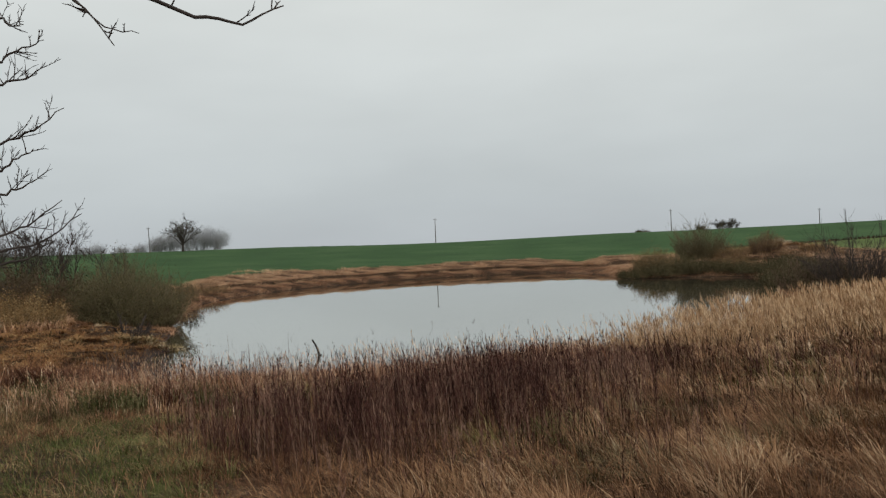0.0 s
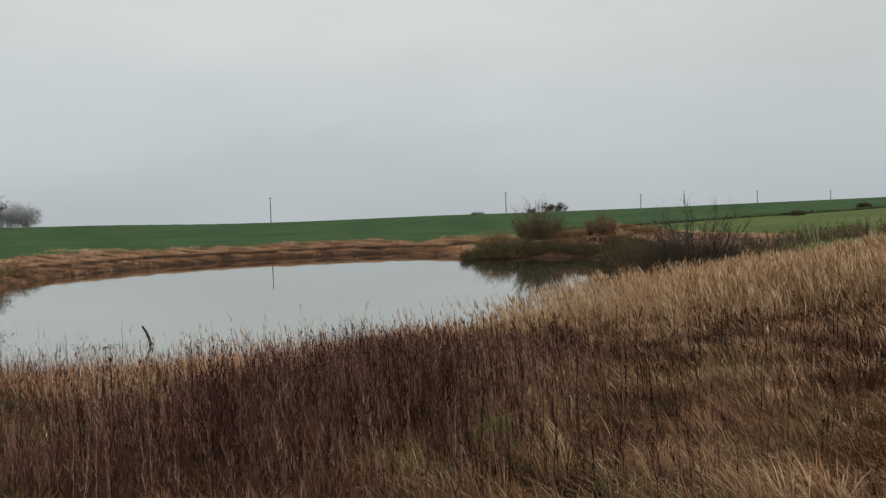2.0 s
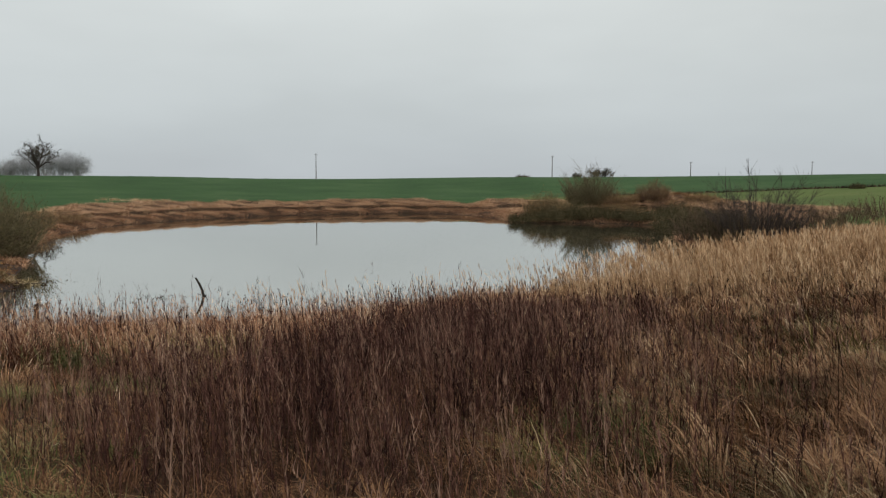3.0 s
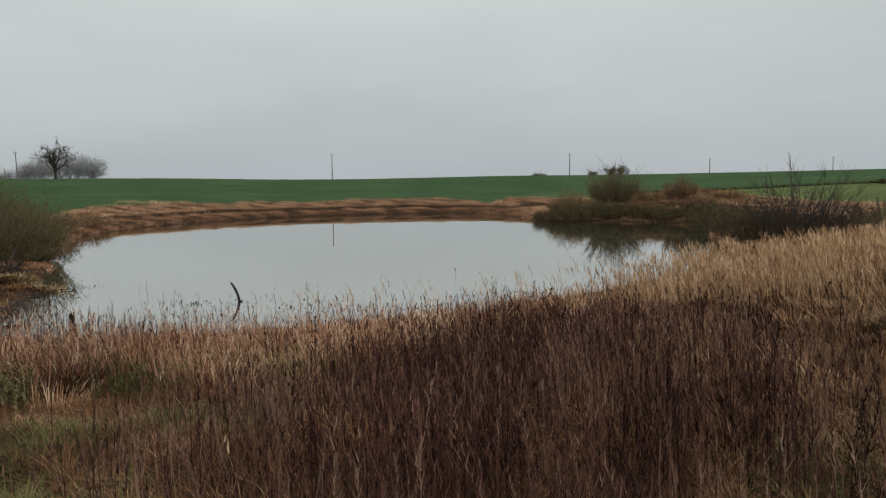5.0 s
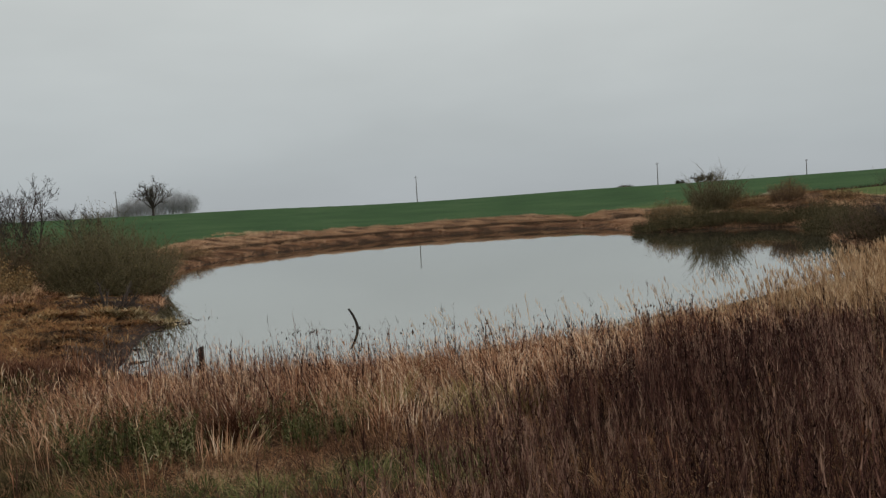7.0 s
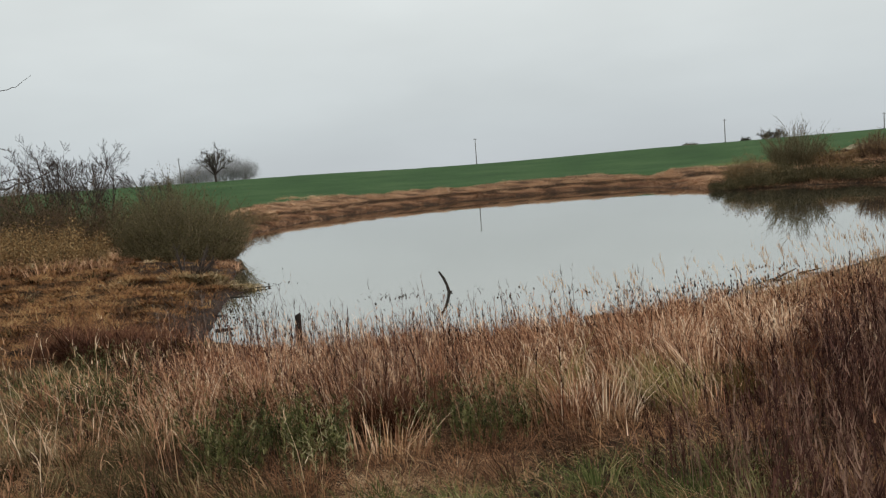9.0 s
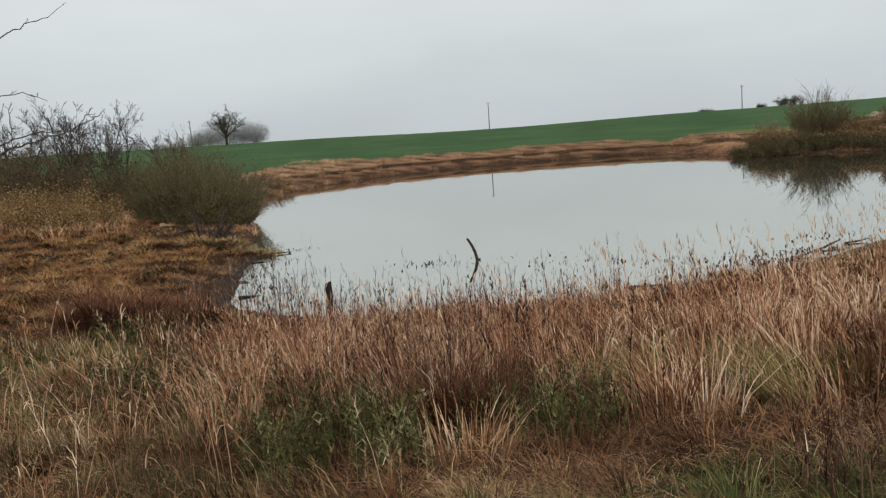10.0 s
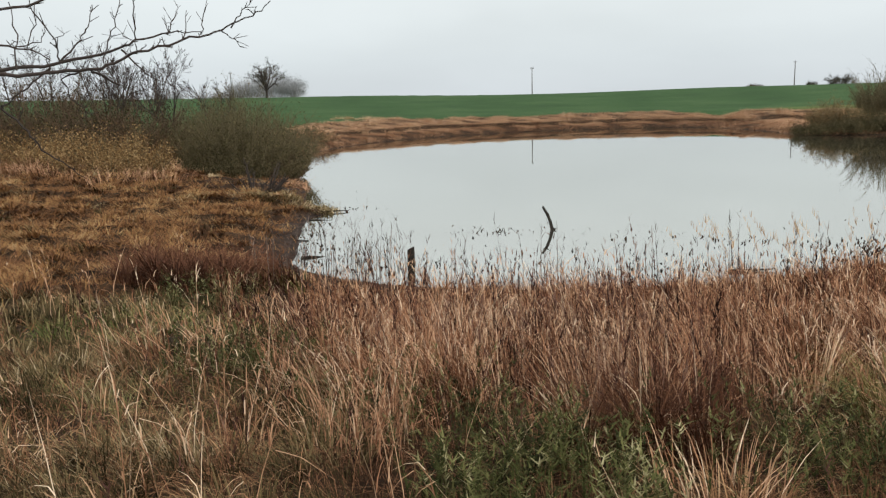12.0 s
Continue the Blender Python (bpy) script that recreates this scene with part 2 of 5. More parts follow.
# smooth closed curve (Chaikin)
for _ in range(2):
    A=S;B=np.roll(S,-1,0);S=np.stack([A*.75+B*.25,A*.25+B*.75],1).reshape(-1,2)
def shore_distance(x,y):
    x=np.asarray(x,float);y=np.asarray(y,float)
    best=np.full(x.shape,1e9);ins=np.zeros(x.shape,bool)
    n=len(S)
    for i in range(n):
        ax,ay=S[i];bx,by=S[(i+1)%n]
        dx,dy=bx-ax,by-ay
        t=np.clip(((x-ax)*dx+(y-ay)*dy)/(dx*dx+dy*dy),0,1)
        best=np.minimum(best,(x-ax-t*dx)**2+(y-ay-t*dy)**2)
        c=((ay>y)!=(by>y))&(x<(bx-ax)*(y-ay)/(by-ay+1e-12)+ax);ins^=c
    return np.where(ins,-1,1)*np.sqrt(best)
def ss(a,b,v):
    t=np.clip((v-a)/(b-a),0,1);return t*t*(3-2*t)
def height(x,y,d=None):
    x=np.asarray(x,float);y=np.asarray(y,float)
    if d is None: d=shore_distance(x,y)
    dp=np.maximum(d,0)
    near=3.5*(1-np.exp(-dp/22))+.55*ss(8,30,x)*ss(0,14,dp)
    shelf=4.6+0.9*np.sin(x*0.31)+0.6*np.sin(x*0.83+1)+3*ss(18,24,x)
    far=0.55*(1-np.exp(-dp/1.4))+0.4*ss(shelf-0.4,shelf+0.5,dp)+0.6*ss(5,15,dp)+3.5*ss(4,110,dp)+(0.5*ss(0,45,x)+0.7*ss(60,150,x)+0.45*ss(-10,-45,x))*ss(30,105,dp)-2.5*ss(120,400,dp)
    far=far+1.1*np.exp(-((x-36)/6)**2-((y-87)/8)**2)*ss(0,6,dp)
    w=ss(36,62,y)
    left=ss(-12,-17,x)*ss(20,30,y)*(1-ss(45,60,y))
    h=near*(1-w)+far*w
    h=h-left*.35*h
    return np.where(d<0,np.maximum(-1.5,d*.12)-.05,h-.03)


def blob(x, y, cx, cy, rx, ry, turn=0.0):
    """How far inside an elongated patch a place lies, 0 to 1."""
    c, s = math.cos(radians(turn)), math.sin(radians(turn))
    u, v = (x - cx) * c + (y - cy) * s, -(x - cx) * s + (y - cy) * c
    return np.clip(1.4 * (1 - (u / rx) ** 2 - (v / ry) ** 2), 0, 1)


def bank_width(x, y):
    """How far the dry grass reaches back from the far shore to the crop."""
    side = 7.0 * ss(18, 24, x) * ss(56, 70, y)
    return 8.6 + side + 1.2 * np.sin(x * 0.21) + 0.8 * np.sin(x * 0.57 + 1) + 4.5 * ss(82, 95, y) * (1 - ss(14, 22, x))


def short_zone(x, y):
    """Trodden or matted ground on the shore slope beside the thicket."""
    return np.clip(ss(-10.5, -13.5, x) * ss(17, 21, y), 0, 1)


def clumpy(x, y, size, seed):
    """Soft unevenness, 0 to 1, out of a few crossed waves."""
    r = np.random.RandomState(seed)
    v = np.zeros_like(x)
    for k in range(7):
        a, q = r.uniform(0, 6.28), r.uniform(0.6, 2.2) / size
        v += np.sin((x * math.cos(a) + y * math.sin(a)) * q * 6.28 + r.uniform(0, 6.28))
    return np.clip(0.5 + v / 5.5, 0, 1)


def lumps(x, y, d):
    """Grassy hummocks on the shore slope and round the far bank."""
    rough = np.clip(short_zone(x, y) + (y > 45) * (d < 18), 0, 1) * ss(0.3, 1.5, d)
    return rough * np.where(y > 45, 0.18 * (0.36 * clumpy(x, y, 3.6, 51) + 0.22 * clumpy(x, y, 2.4, 52) - 0.26), 0.34 * (clumpy(x, y, 1.9, 53) - 0.45) + 0.12 * clumpy(x, y, 4.5, 54))


def stretch_axis(lo, hi, step, reach):
    """Grid lines that are close together from lo to hi and ever wider out to the horizon."""
    inner = list(np.arange(lo, hi, step))
    out, gap, v = [], step, hi
    while v < reach:
        out.append(v)
        gap *= 1.16
        v += gap
    back, gap, v = [], step, lo
    while v > -reach:
        gap *= 1.16
        v -= gap
        back.append(v)
    return np.array(back[::-1] + inner + out)


def array_mesh(name, verts, faces, mat, tones=None, smooth=False):
    """A mesh out of numpy arrays: verts (n, 3), faces (m, 3) or (m, 4)."""
    me = bpy.data.meshes.new(name)
    verts, faces = np.asarray(verts, np.float32), np.asarray(faces, np.int32)
    m, k = faces.shape
    me.vertices.add(len(verts))
    me.vertices.foreach_set("co", verts.ravel())
    me.loops.add(m * k)
    me.loops.foreach_set("vertex_index", faces.ravel())
    me.polygons.add(m)
    me.polygons.foreach_set("loop_start", np.arange(0, m * k, k, dtype=np.int32))
    me.update(calc_edges=True)
    if smooth:
        me.polygons.foreach_set("use_smooth", np.ones(m, bool))
    me.materials.append(mat)
    if tones is not None:
        at = me.attributes.new("tone", "FLOAT", "POINT")
        at.data.foreach_set("value", np.asarray(tones, np.float32))
    return me


def stuff(name, me, label, category):
    return tagged(new(name, me), label, category, "", "stuff")


def build_ground():
    gx = stretch_axis(-32, 40, 0.36, 3000)
    gy = stretch_axis(0, 120, 0.4, 3000)
    X, Y = np.meshgrid(gx, gy)
    x, y = X.ravel(), Y.ravel()
    d = shore_distance(x, y)
    rng = np.random.RandomState(3)
    z = height(x, y, d)
    z += lumps(x, y, d)
    z += np.where((d > 0.5) & (d < 60), 1, 0) * (0.015 * np.sin(x * 1.7 + 2 * np.sin(y * 0.6)) * np.sin(y * 1.3 + x * 0.4) + rng.uniform(-0.012, 0.012, len(x)))
    nx, ny = len(gx), len(gy)
    i = np.arange((ny - 1) * (nx - 1))
    r, c = i // (nx - 1), i % (nx - 1)
    a = r * nx + c
    me = array_mesh("ground", np.stack([x, y, z], 1), np.stack([a, a + 1, a + nx + 1, a + nx], 1), M_GROUND, smooth=True)
    far = ss(40, 66, y)
    wide = bank_width(x, y)
    side = 7.0 * ss(18, 24, x) * ss(56, 70, y)
    crop = far * ss(wide - 1.2, wide + 0.6, d)
    crop = np.maximum(crop, ss(60, 66, d))
    # a paler meadow on the rise behind the thicket, parted from the crop by a ditch
    meadow = ss(24, 30, x) * ss(8 + side, 11 + side, d) * ss(36, 46, y) * (1 - ss(-2, 2, y - (118 - 0.30 * (x - 40))))
    mud = np.where(d < 0.7, 1.0, 0.0) * 1.0
    mud = np.maximum(mud, (1 - ss(0.3, 1.1, d)))
    mud = np.where(y > 45, mud * (1 - ss(0.0, 0.3, d)), mud)
    mud = np.maximum(mud, (1 - ss(0.5, 1.2 + 0.9 * clumpy(x, y, 1.4, 77), d)) * ss(-8.5, -9.8, x) * (1 - ss(33.5, 34.5, y)))
    mud = np.maximum(mud, blob(x, y, -16.2, 42.3, 3.4, 5.0, 8) * (0.55 + 0.45 * clumpy(x, y, 1.2, 78)))
    for key, val in (("crop", crop), ("meadow", meadow), ("mud", mud)):
        at = me.attributes.new(key, "FLOAT", "POINT")
        at.data.foreach_set("value", val.astype(np.float32))
    tagged(new("ground", me), "rough grassy bank and green winter crop around a pond", "ground", "", "structure")


build_ground()


def build_water():
    me = array_mesh("water", [(-34, 18, 0), (44, 18, 0), (44, 116, 0), (-34, 116, 0)], [(0, 1, 2, 3)], M_WATER)
    tagged(new("water", me), "still grey pond mirroring the overcast sky", "pond", "", "structure")


build_water()


# ---- grass and herbs ----
def ground_z(x, y):
    return height(x, y)


def strips(x, y, z, tall, wide, turn, lean, droop, tone, segs=2):
    """Curved tapering blades: lean is how far the tip goes over, droop how much it sinks, in parts of the height."""
    n = len(x)
    cx, sx = np.cos(turn), np.sin(turn)
    rows, tones = [], []
    for k in range(segs + 1):
        s = k / segs
        off = lean * tall * s ** 1.7
        zz = z + tall * (s - droop * s * s)
        half = wide * 0.5 * (1 - s) ** 0.6
        px, py = x + cx * off, y + sx * off
        if k < segs:
            rows += [np.stack([px - sx * half, py + cx * half, zz], 1), np.stack([px + sx * half, py - cx * half, zz], 1)]
        else:
            rows.append(np.stack([px, py, zz], 1))
    V = np.stack(rows, 1)
    k = V.shape[1]
    base = (np.arange(n) * k)[:, None]
    tri = []
    for s in range(segs - 1):
        o = 2 * s
        tri += [(o, o + 1, o + 3), (o, o + 3, o + 2)]
    o = 2 * (segs - 1)
    tri.append((o, o + 1, o + 2))
    F = np.concatenate([base + np.array(t)[None] for t in tri], 0)
    return V.reshape(-1, 3), F, np.repeat(tone, k)


def merge(sets):
    V, F, C, o = [], [], [], 0
    for v, f, c in sets:
        V.append(v)
        F.append(f + o)
        C.append(c)
        o += len(v)
    return np.concatenate(V), np.concatenate(F), np.concatenate(C)


def weed_zone(x, y):
    """The dark stand of withered weeds, with a ragged outline, and thin outliers."""
    ragged = 0.9 * (clumpy(x, y, 1.8, 42) - 0.5)
    low = np.interp(y, [5, 8, 10.5, 12.5, 14, 15.5, 17, 19, 21], [-1.8, -2.6, -3.5, -3.0, -1.9, -1.0, -0.1, 1.4, 3.5]) + ragged
    high = np.interp(y, [5, 8, 10, 12.5, 15, 17, 20], [-0.3, 0.6, 0.9, 1.4, 2.3, 3.2, 3.8]) + 2 * ragged
    core = ss(-0.4, 0.5, x - low) * (1 - ss(-1.2, 2.8, x - high)) * ss(5.5, 9.5, y) * (1 - ss(18, 20.5, y))
    return np.maximum(core * (0.45 + 0.55 * ss(0.2, 0.6, clumpy(x, y, 1.7, 41))), np.maximum.reduce([0.45 * blob(x, y, -6.0, 17.6, 3.0, 2.0), 0.4 * blob(x, y, -5.2, 15.6, 1.0, 0.8), 0.05 * blob(x, y, 4.6, 12.6, 4.0, 5.0)]))


def plume_zone(x, y):
    return np.maximum.reduce([blob(x, y, 12, 27, 9, 5.5, 30), blob(x, y, 24, 34, 12, 5.0, 22), 0.45 * blob(x, y, 4.5, 23.5, 5, 3.5, 40), 0.5 * blob(x, y, 14, 22, 9, 4, 20)])


def green_zone(x, y):
    return np.maximum.reduce([blob(x, y, -4.4, 8.6, 2.0, 3.4, 10), blob(x, y, -3.2, 12.8, 1.3, 0.8, 20), 0.4 * blob(x, y, -6.2, 12.0, 1.8, 1.2), 0.8 * blob(x, y, -9.6, 18.6, 2.0, 1.6), 0.6 * blob(x, y, 0.9, 8.4, 1.0, 1.0), 0.4 * blob(x, y, -8.2, 15.6, 1.6, 1.0), 0.3 * blob(x, y, 5.0, 12.5, 2.0, 1.2), blob(x, y, -3.3, 6.4, 1.7, 1.9), 0.9 * blob(x, y, -4.7, 12.0, 1.1, 1.3), 0.55 * blob(x, y, 1.2, 9.6, 0.9, 1.2), 0.6 * blob(x, y, 3.1, 10.4, 0.7, 0.5), 0.5 * blob(x, y, 6.2, 14.6, 1.6, 0.8)])


def herb_zone(x, y):
    return np.maximum.reduce([blob(x, y, -5.7, 13.9, 0.85, 0.75), blob(x, y, -4.3, 14.4, 0.65, 0.6), 0.35 * blob(x, y, -6.5, 15.2, 0.9, 0.7), 0.8 * blob(x, y, -8.0, 16.6, 0.8, 0.8), 0.7 * blob(x, y, -9.9, 20.3, 0.9, 0.6)])


def open_zone(x, y):
    """The trodden opening where nothing tall stands."""
    return np.maximum.reduce([blob(x, y, -4.5, 13.0, 1.0, 0.7), blob(x, y, -3.2, 12.8, 1.4, 0.8, 20), blob(x, y, -4.2, 11.2, 1.5, 2.2)])


def sedge_zone(x, y):
    return np.maximum(blob(x, y, -2.6, 15.4, 1.3, 1.0), 0.7 * blob(x, y, -9.3, 22.6, 0.8, 0.8))


def tall_zone(x, y):
    return (1 - 0.75 * sedge_zone(x, y)) * np.maximum.reduce([blob(x, y, -4.5, 18.5, 5.5, 4.6), blob(x, y, -1.0, 20.5, 5.5, 4.0, 20), blob(x, y, 1.5, 23.0, 4, 3, 30)])


def dull_zone(x, y):
    return np.maximum.reduce([blob(x, y, -8.6, 15.8, 2.6, 3.8), blob(x, y, -7.6, 12.4, 2.4, 2.6), blob(x, y, -10.6, 18.6, 2.4, 2.6), 0.6 * blob(x, y, -5.0, 15.2, 2.0, 1.0)])


def scatter(rng, n, lo, hi):
    x, y = rng.uniform(lo[0], hi[0], n), rng.uniform(lo[1], hi[1], n)
    return x, y


def route_distance(x, y):
    best = np.full(x.shape, 1e9)
    for k in range(len(PATH)):
        best = np.minimum(best, (x - PATH[k][1]) ** 2 + (y - PATH[k][2]) ** 2)
    return np.sqrt(best)


def wind_at(x, y):
    """The way in which the grass has been laid over, which drifts from clump to clump."""
    return 2.8 + 2.6 * (clumpy(x, y, 2.2, 71) - 0.5) + 1.6 * (clumpy(x, y, 0.9, 72) - 0.5)


def tussocks(rng, cx, cy, cz, blades, foot, tall, wide, tone, comb=0.6, segs=3, lean=(0.2, 1.2), droop=(0.1, 0.6)):
    """Clumps: blades spring from one foot, arch outwards and fall over with the wind."""
    n = len(cx)
    k = np.repeat(np.arange(n), blades)
    m = len(k)
    a = rng.uniform(0, 6.283, m)
    q = foot[k] * np.sqrt(rng.uniform(0, 1, m))
    x, y = cx[k] + np.cos(a) * q, cy[k] + np.sin(a) * q
    blow = wind_at(cx, cy)[k]
    dx = np.cos(a) + comb * np.cos(blow) + rng.normal(0, 0.3, m)
    dy = np.sin(a) + comb * np.sin(blow) + rng.normal(0, 0.3, m)
    t = np.clip(tone[k] + rng.normal(0, 0.17, m), 0, 1)
    return strips(x, y, cz[k], tall[k] * rng.uniform(0.45, 1.1, m), wide[k] * rng.uniform(0.6, 1.3, m), np.arctan2(dy, dx), rng.uniform(lean[0], lean[1], m), rng.uniform(droop[0], droop[1], m), t, segs)


def in_reach(x, y):
    """The ground that the walk ever looks upon."""
    return (y > 1.0 + 0.62 * np.abs(x)) | ((x < 0) & (y > 2.5 - 1.05 * x - 9.5) & (y > 3.0))


def near_bank_grass():
    rng = np.random.RandomState(11)
    x, y = scatter(rng, 500000, (-25, 2), (40, 40))
    x2, y2 = scatter(rng, 110000, (-10, 5), (5, 17))
    x, y = np.concatenate([x, x2]), np.concatenate([y, y2])
    r = route_distance(x, y)
    keep = rng.uniform(0, 1, len(x)) < np.clip(6.0 / np.maximum(r, 3.5), 0, 1) ** 2.0
    keep &= in_reach(x, y)
    x, y, r = x[keep], y[keep], r[keep]
    d = shore_distance(x, y)
    keep = (d > 0.3) & ((d > 0.9) | (x > -9.5) | (y > 34))
    x, y, r, d = x[keep], y[keep], r[keep], d[keep]
    z = height(x, y, d) + lumps(x, y, d) - 0.02
    n = len(x)
    gz, wz, sz = green_zone(x, y), weed_zone(x, y), short_zone(x, y)
    cl, cl2 = clumpy(x, y, 1.1, 5), clumpy(x, y, 0.5, 6)
    wide = np.clip(0.0015 * r, 0.005, 0.03) * rng.uniform(0.6, 1.3, n)
    turn = rng.normal(2.7, 1.1, n) + 3.0 * (cl - 0.5)
    # the tall_zone term paints shade beneath tall straw into the blades' tone
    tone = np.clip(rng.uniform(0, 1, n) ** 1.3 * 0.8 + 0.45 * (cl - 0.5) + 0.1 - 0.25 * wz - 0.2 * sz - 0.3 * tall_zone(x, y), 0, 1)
    is_green = rng.uniform(0, 1, n) < 0.65 * gz
    k = ~is_green
    tall = rng.uniform(0.08, 0.26, n) * (0.5 + 1.0 * cl2) * (1 - 0.35 * sz)
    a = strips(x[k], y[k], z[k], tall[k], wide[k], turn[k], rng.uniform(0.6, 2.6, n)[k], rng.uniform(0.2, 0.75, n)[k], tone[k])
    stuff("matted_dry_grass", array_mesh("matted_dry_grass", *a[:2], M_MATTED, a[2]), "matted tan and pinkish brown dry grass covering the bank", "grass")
    k = is_green
    tall = rng.uniform(0.08, 0.24, n)
    a = strips(x[k], y[k], z[k], tall[k], wide[k], turn[k], rng.uniform(0.3, 1.3, n)[k], rng.uniform(0.1, 0.5, n)[k], np.clip(tone[k] + 0.1, 0, 0.95))
    stuff("green_grass", array_mesh("green_grass", *a[:2], M_GREEN, a[2]), "short green grass in patches between dry stalks", "grass")


near_bank_grass()


def clump_places(rng, n, lo, hi, zone, shore=0.4, near=0.7):
    x, y = scatter(rng, n, lo, hi)
    r, d = route_distance(x, y), shore_distance(x, y)
    k = (rng.uniform(0, 1, n) < zone(x, y)) & (d > shore) & (r > near) & in_reach(x, y)
    x, y, d, r = x[k], y[k], d[k], r[k]
    return x, y, height(x, y, d) + lumps(x, y, d) - 0.02, r


def near_bank_tussocks():
    rng = np.random.RandomState(12)

    def lay(name, mat, label, n, lo, hi, zone, blades, tall, foot=(0.06, 0.2), tone=(0.2, 0.8), comb=0.6, lean=(0.2, 1.2), droop=(0.1, 0.6), shore=0.4, segs=3, thick=0.0016):
        x, y, z, r = clump_places(rng, n, lo, hi, zone, shore)
        n = len(x)
        sets = []
        for lo_r, hi_r, b in ((0, 9, blades), (9, 17, int(blades * 0.55)), (17, 160, int(blades * 0.3))):
            k = (r >= lo_r) & (r < hi_r)
            m = int(k.sum())
            if m:
                sets.append(tussocks(rng, x[k], y[k], z[k], b, rng.uniform(*foot, m), rng.uniform(*tall, m) * (0.55 + 0.45 * ss(0.3, 3.0, shore_distance(x[k], y[k]))), np.clip(thick * r[k], 0.0085, 0.032), rng.uniform(*tone, m), comb, segs if hi_r < 20 else 2, lean, droop))
        a = merge(sets)
        stuff(name, array_mesh(name, *a[:2], mat, a[2]), label, "grass")

    def tan_zone(x, y):
        keep_out = np.maximum.reduce([0.8 * weed_zone(x, y), green_zone(x, y), herb_zone(x, y), 0.8 * plume_zone(x, y), tall_zone(x, y), dull_zone(x, y)])
        return (1 - keep_out) * (1 - 0.75 * short_zone(x, y)) * (0.3 + 0.7 * clumpy(x, y, 1.7, 22))

    lay("dry_tussocks", M_MATTED, "low drooping tussocks of pinkish tan dry grass", 3000, (-22, 2), (22, 26), tan_zone, 70, (0.16, 0.36), foot=(0.08, 0.26), tone=(0.0, 0.7), comb=1.2, lean=(0.2, 1.1), thick=0.0015)
    lay("rusty_tussocks", M_RUST, "leaning rusty brown grass thick along the shore", 3400, (-13, 16), (9, 29), lambda x, y: tall_zone(x, y) * ss(17.5, 19.5, y + 1.5 * (clumpy(x, y, 2.0, 81) - 0.5)) * (0.4 + 0.6 * clumpy(x, y, 1.5, 23)), 60, (0.32, 0.64), foot=(0.12, 0.36), tone=(0.0, 0.75), comb=1.5, lean=(0.15, 1.1), droop=(0.05, 0.4), shore=0.25, thick=0.0015)
    lay("straw_tussocks", M_TALL, "tall leaning straw-brown dry grass in dense clumps", 4600, (-13, 12), (9, 24), lambda x, y: tall_zone(x, y) * (1 - 0.85 * ss(17.5, 19.5, y + 1.5 * (clumpy(x, y, 2.0, 81) - 0.5))) * (1 - 0.85 * np.maximum(herb_zone(x, y), green_zone(x, y))) * (0.35 + 0.65 * clumpy(x, y, 1.5, 23)), 56, (0.40, 0.85), foot=(0.12, 0.38), tone=(0.05, 0.9), comb=1.5, lean=(0.15, 1.1), droop=(0.05, 0.4), shore=0.25, thick=0.0015)
    lay("dull_tussocks", M_DULL, "dull olive-brown dry grass in loose clumps", 4600, (-14, 9), (-2, 23), lambda x, y: dull_zone(x, y) * (1 - 0.85 * np.maximum(herb_zone(x, y), green_zone(x, y))) * (0.35 + 0.65 * clumpy(x, y, 1.3, 26)), 60, (0.14, 0.34), foot=(0.08, 0.22), tone=(0.0, 0.7), comb=1.2, lean=(0.15, 1.1), droop=(0.05, 0.5), thick=0.0016)
    right = lambda x, y: ss(0.0, 2.0, x + 0.25 * (12 - y)) * (1 - plume_zone(x, y)) * (1 - 0.7 * weed_zone(x, y))
    lay("soft_dry_grass", M_SOFT, "soft pale pinkish brown grass laid over by wind", 5200, (-0.5, 5), (20, 24), lambda x, y: right(x, y) * (0.3 + 0.7 * ss(0.25, 0.65, clumpy(x, y, 1.9, 33))), 58, (0.2, 0.46), foot=(0.12, 0.36), tone=(0.05, 0.8), comb=1.4, lean=(0.2, 1.2), droop=(0.1, 0.5), segs=3, thick=0.0014)
    lay("olive_tussocks", M_DULL, "dull olive tussocks among pinkish dry grass", 3000, (0, 6), (20, 26), lambda x, y: right(x, y) * ss(0.45, 0.65, clumpy(x, y, 2.2, 34)), 60, (0.18, 0.4), foot=(0.12, 0.35), tone=(0.2, 0.9), comb=1.2, lean=(0.4, 1.6), segs=2, thick=0.0013)
    lay("sedge_tussocks", M_SEDGE, "yellow-green arching sedge tussocks beside the path", 2600, (-12, 5), (8, 26), lambda x, y: np.maximum.reduce([sedge_zone(x, y), 0.008 * green_zone(x, y), 0.2 * blob(x, y, 0.7, 8.6, 1.0, 0.9), 0.1 * blob(x, y, -8.0, 14.6, 1.4, 1.2), 0.12 * blob(x, y, 5, 12.5, 2.0, 1.4)]), 84, (0.40, 0.70), tone=(0.0, 0.68), comb=1.5, lean=(0.3, 1.2), thick=0.0016)
    lay("maroon_tussocks", M_MAROON, "dark maroon drooping grass clump near the shore", 3000, (-13, 13.5), (-4, 26), lambda x, y: np.maximum(blob(x, y, -10.7, 22.6, 1.4, 1.6), 0.6 * blob(x, y, -5.0, 14.9, 0.7, 0.5)), 80, (0.6, 0.95), comb=0.9, lean=(0.3, 1.3))

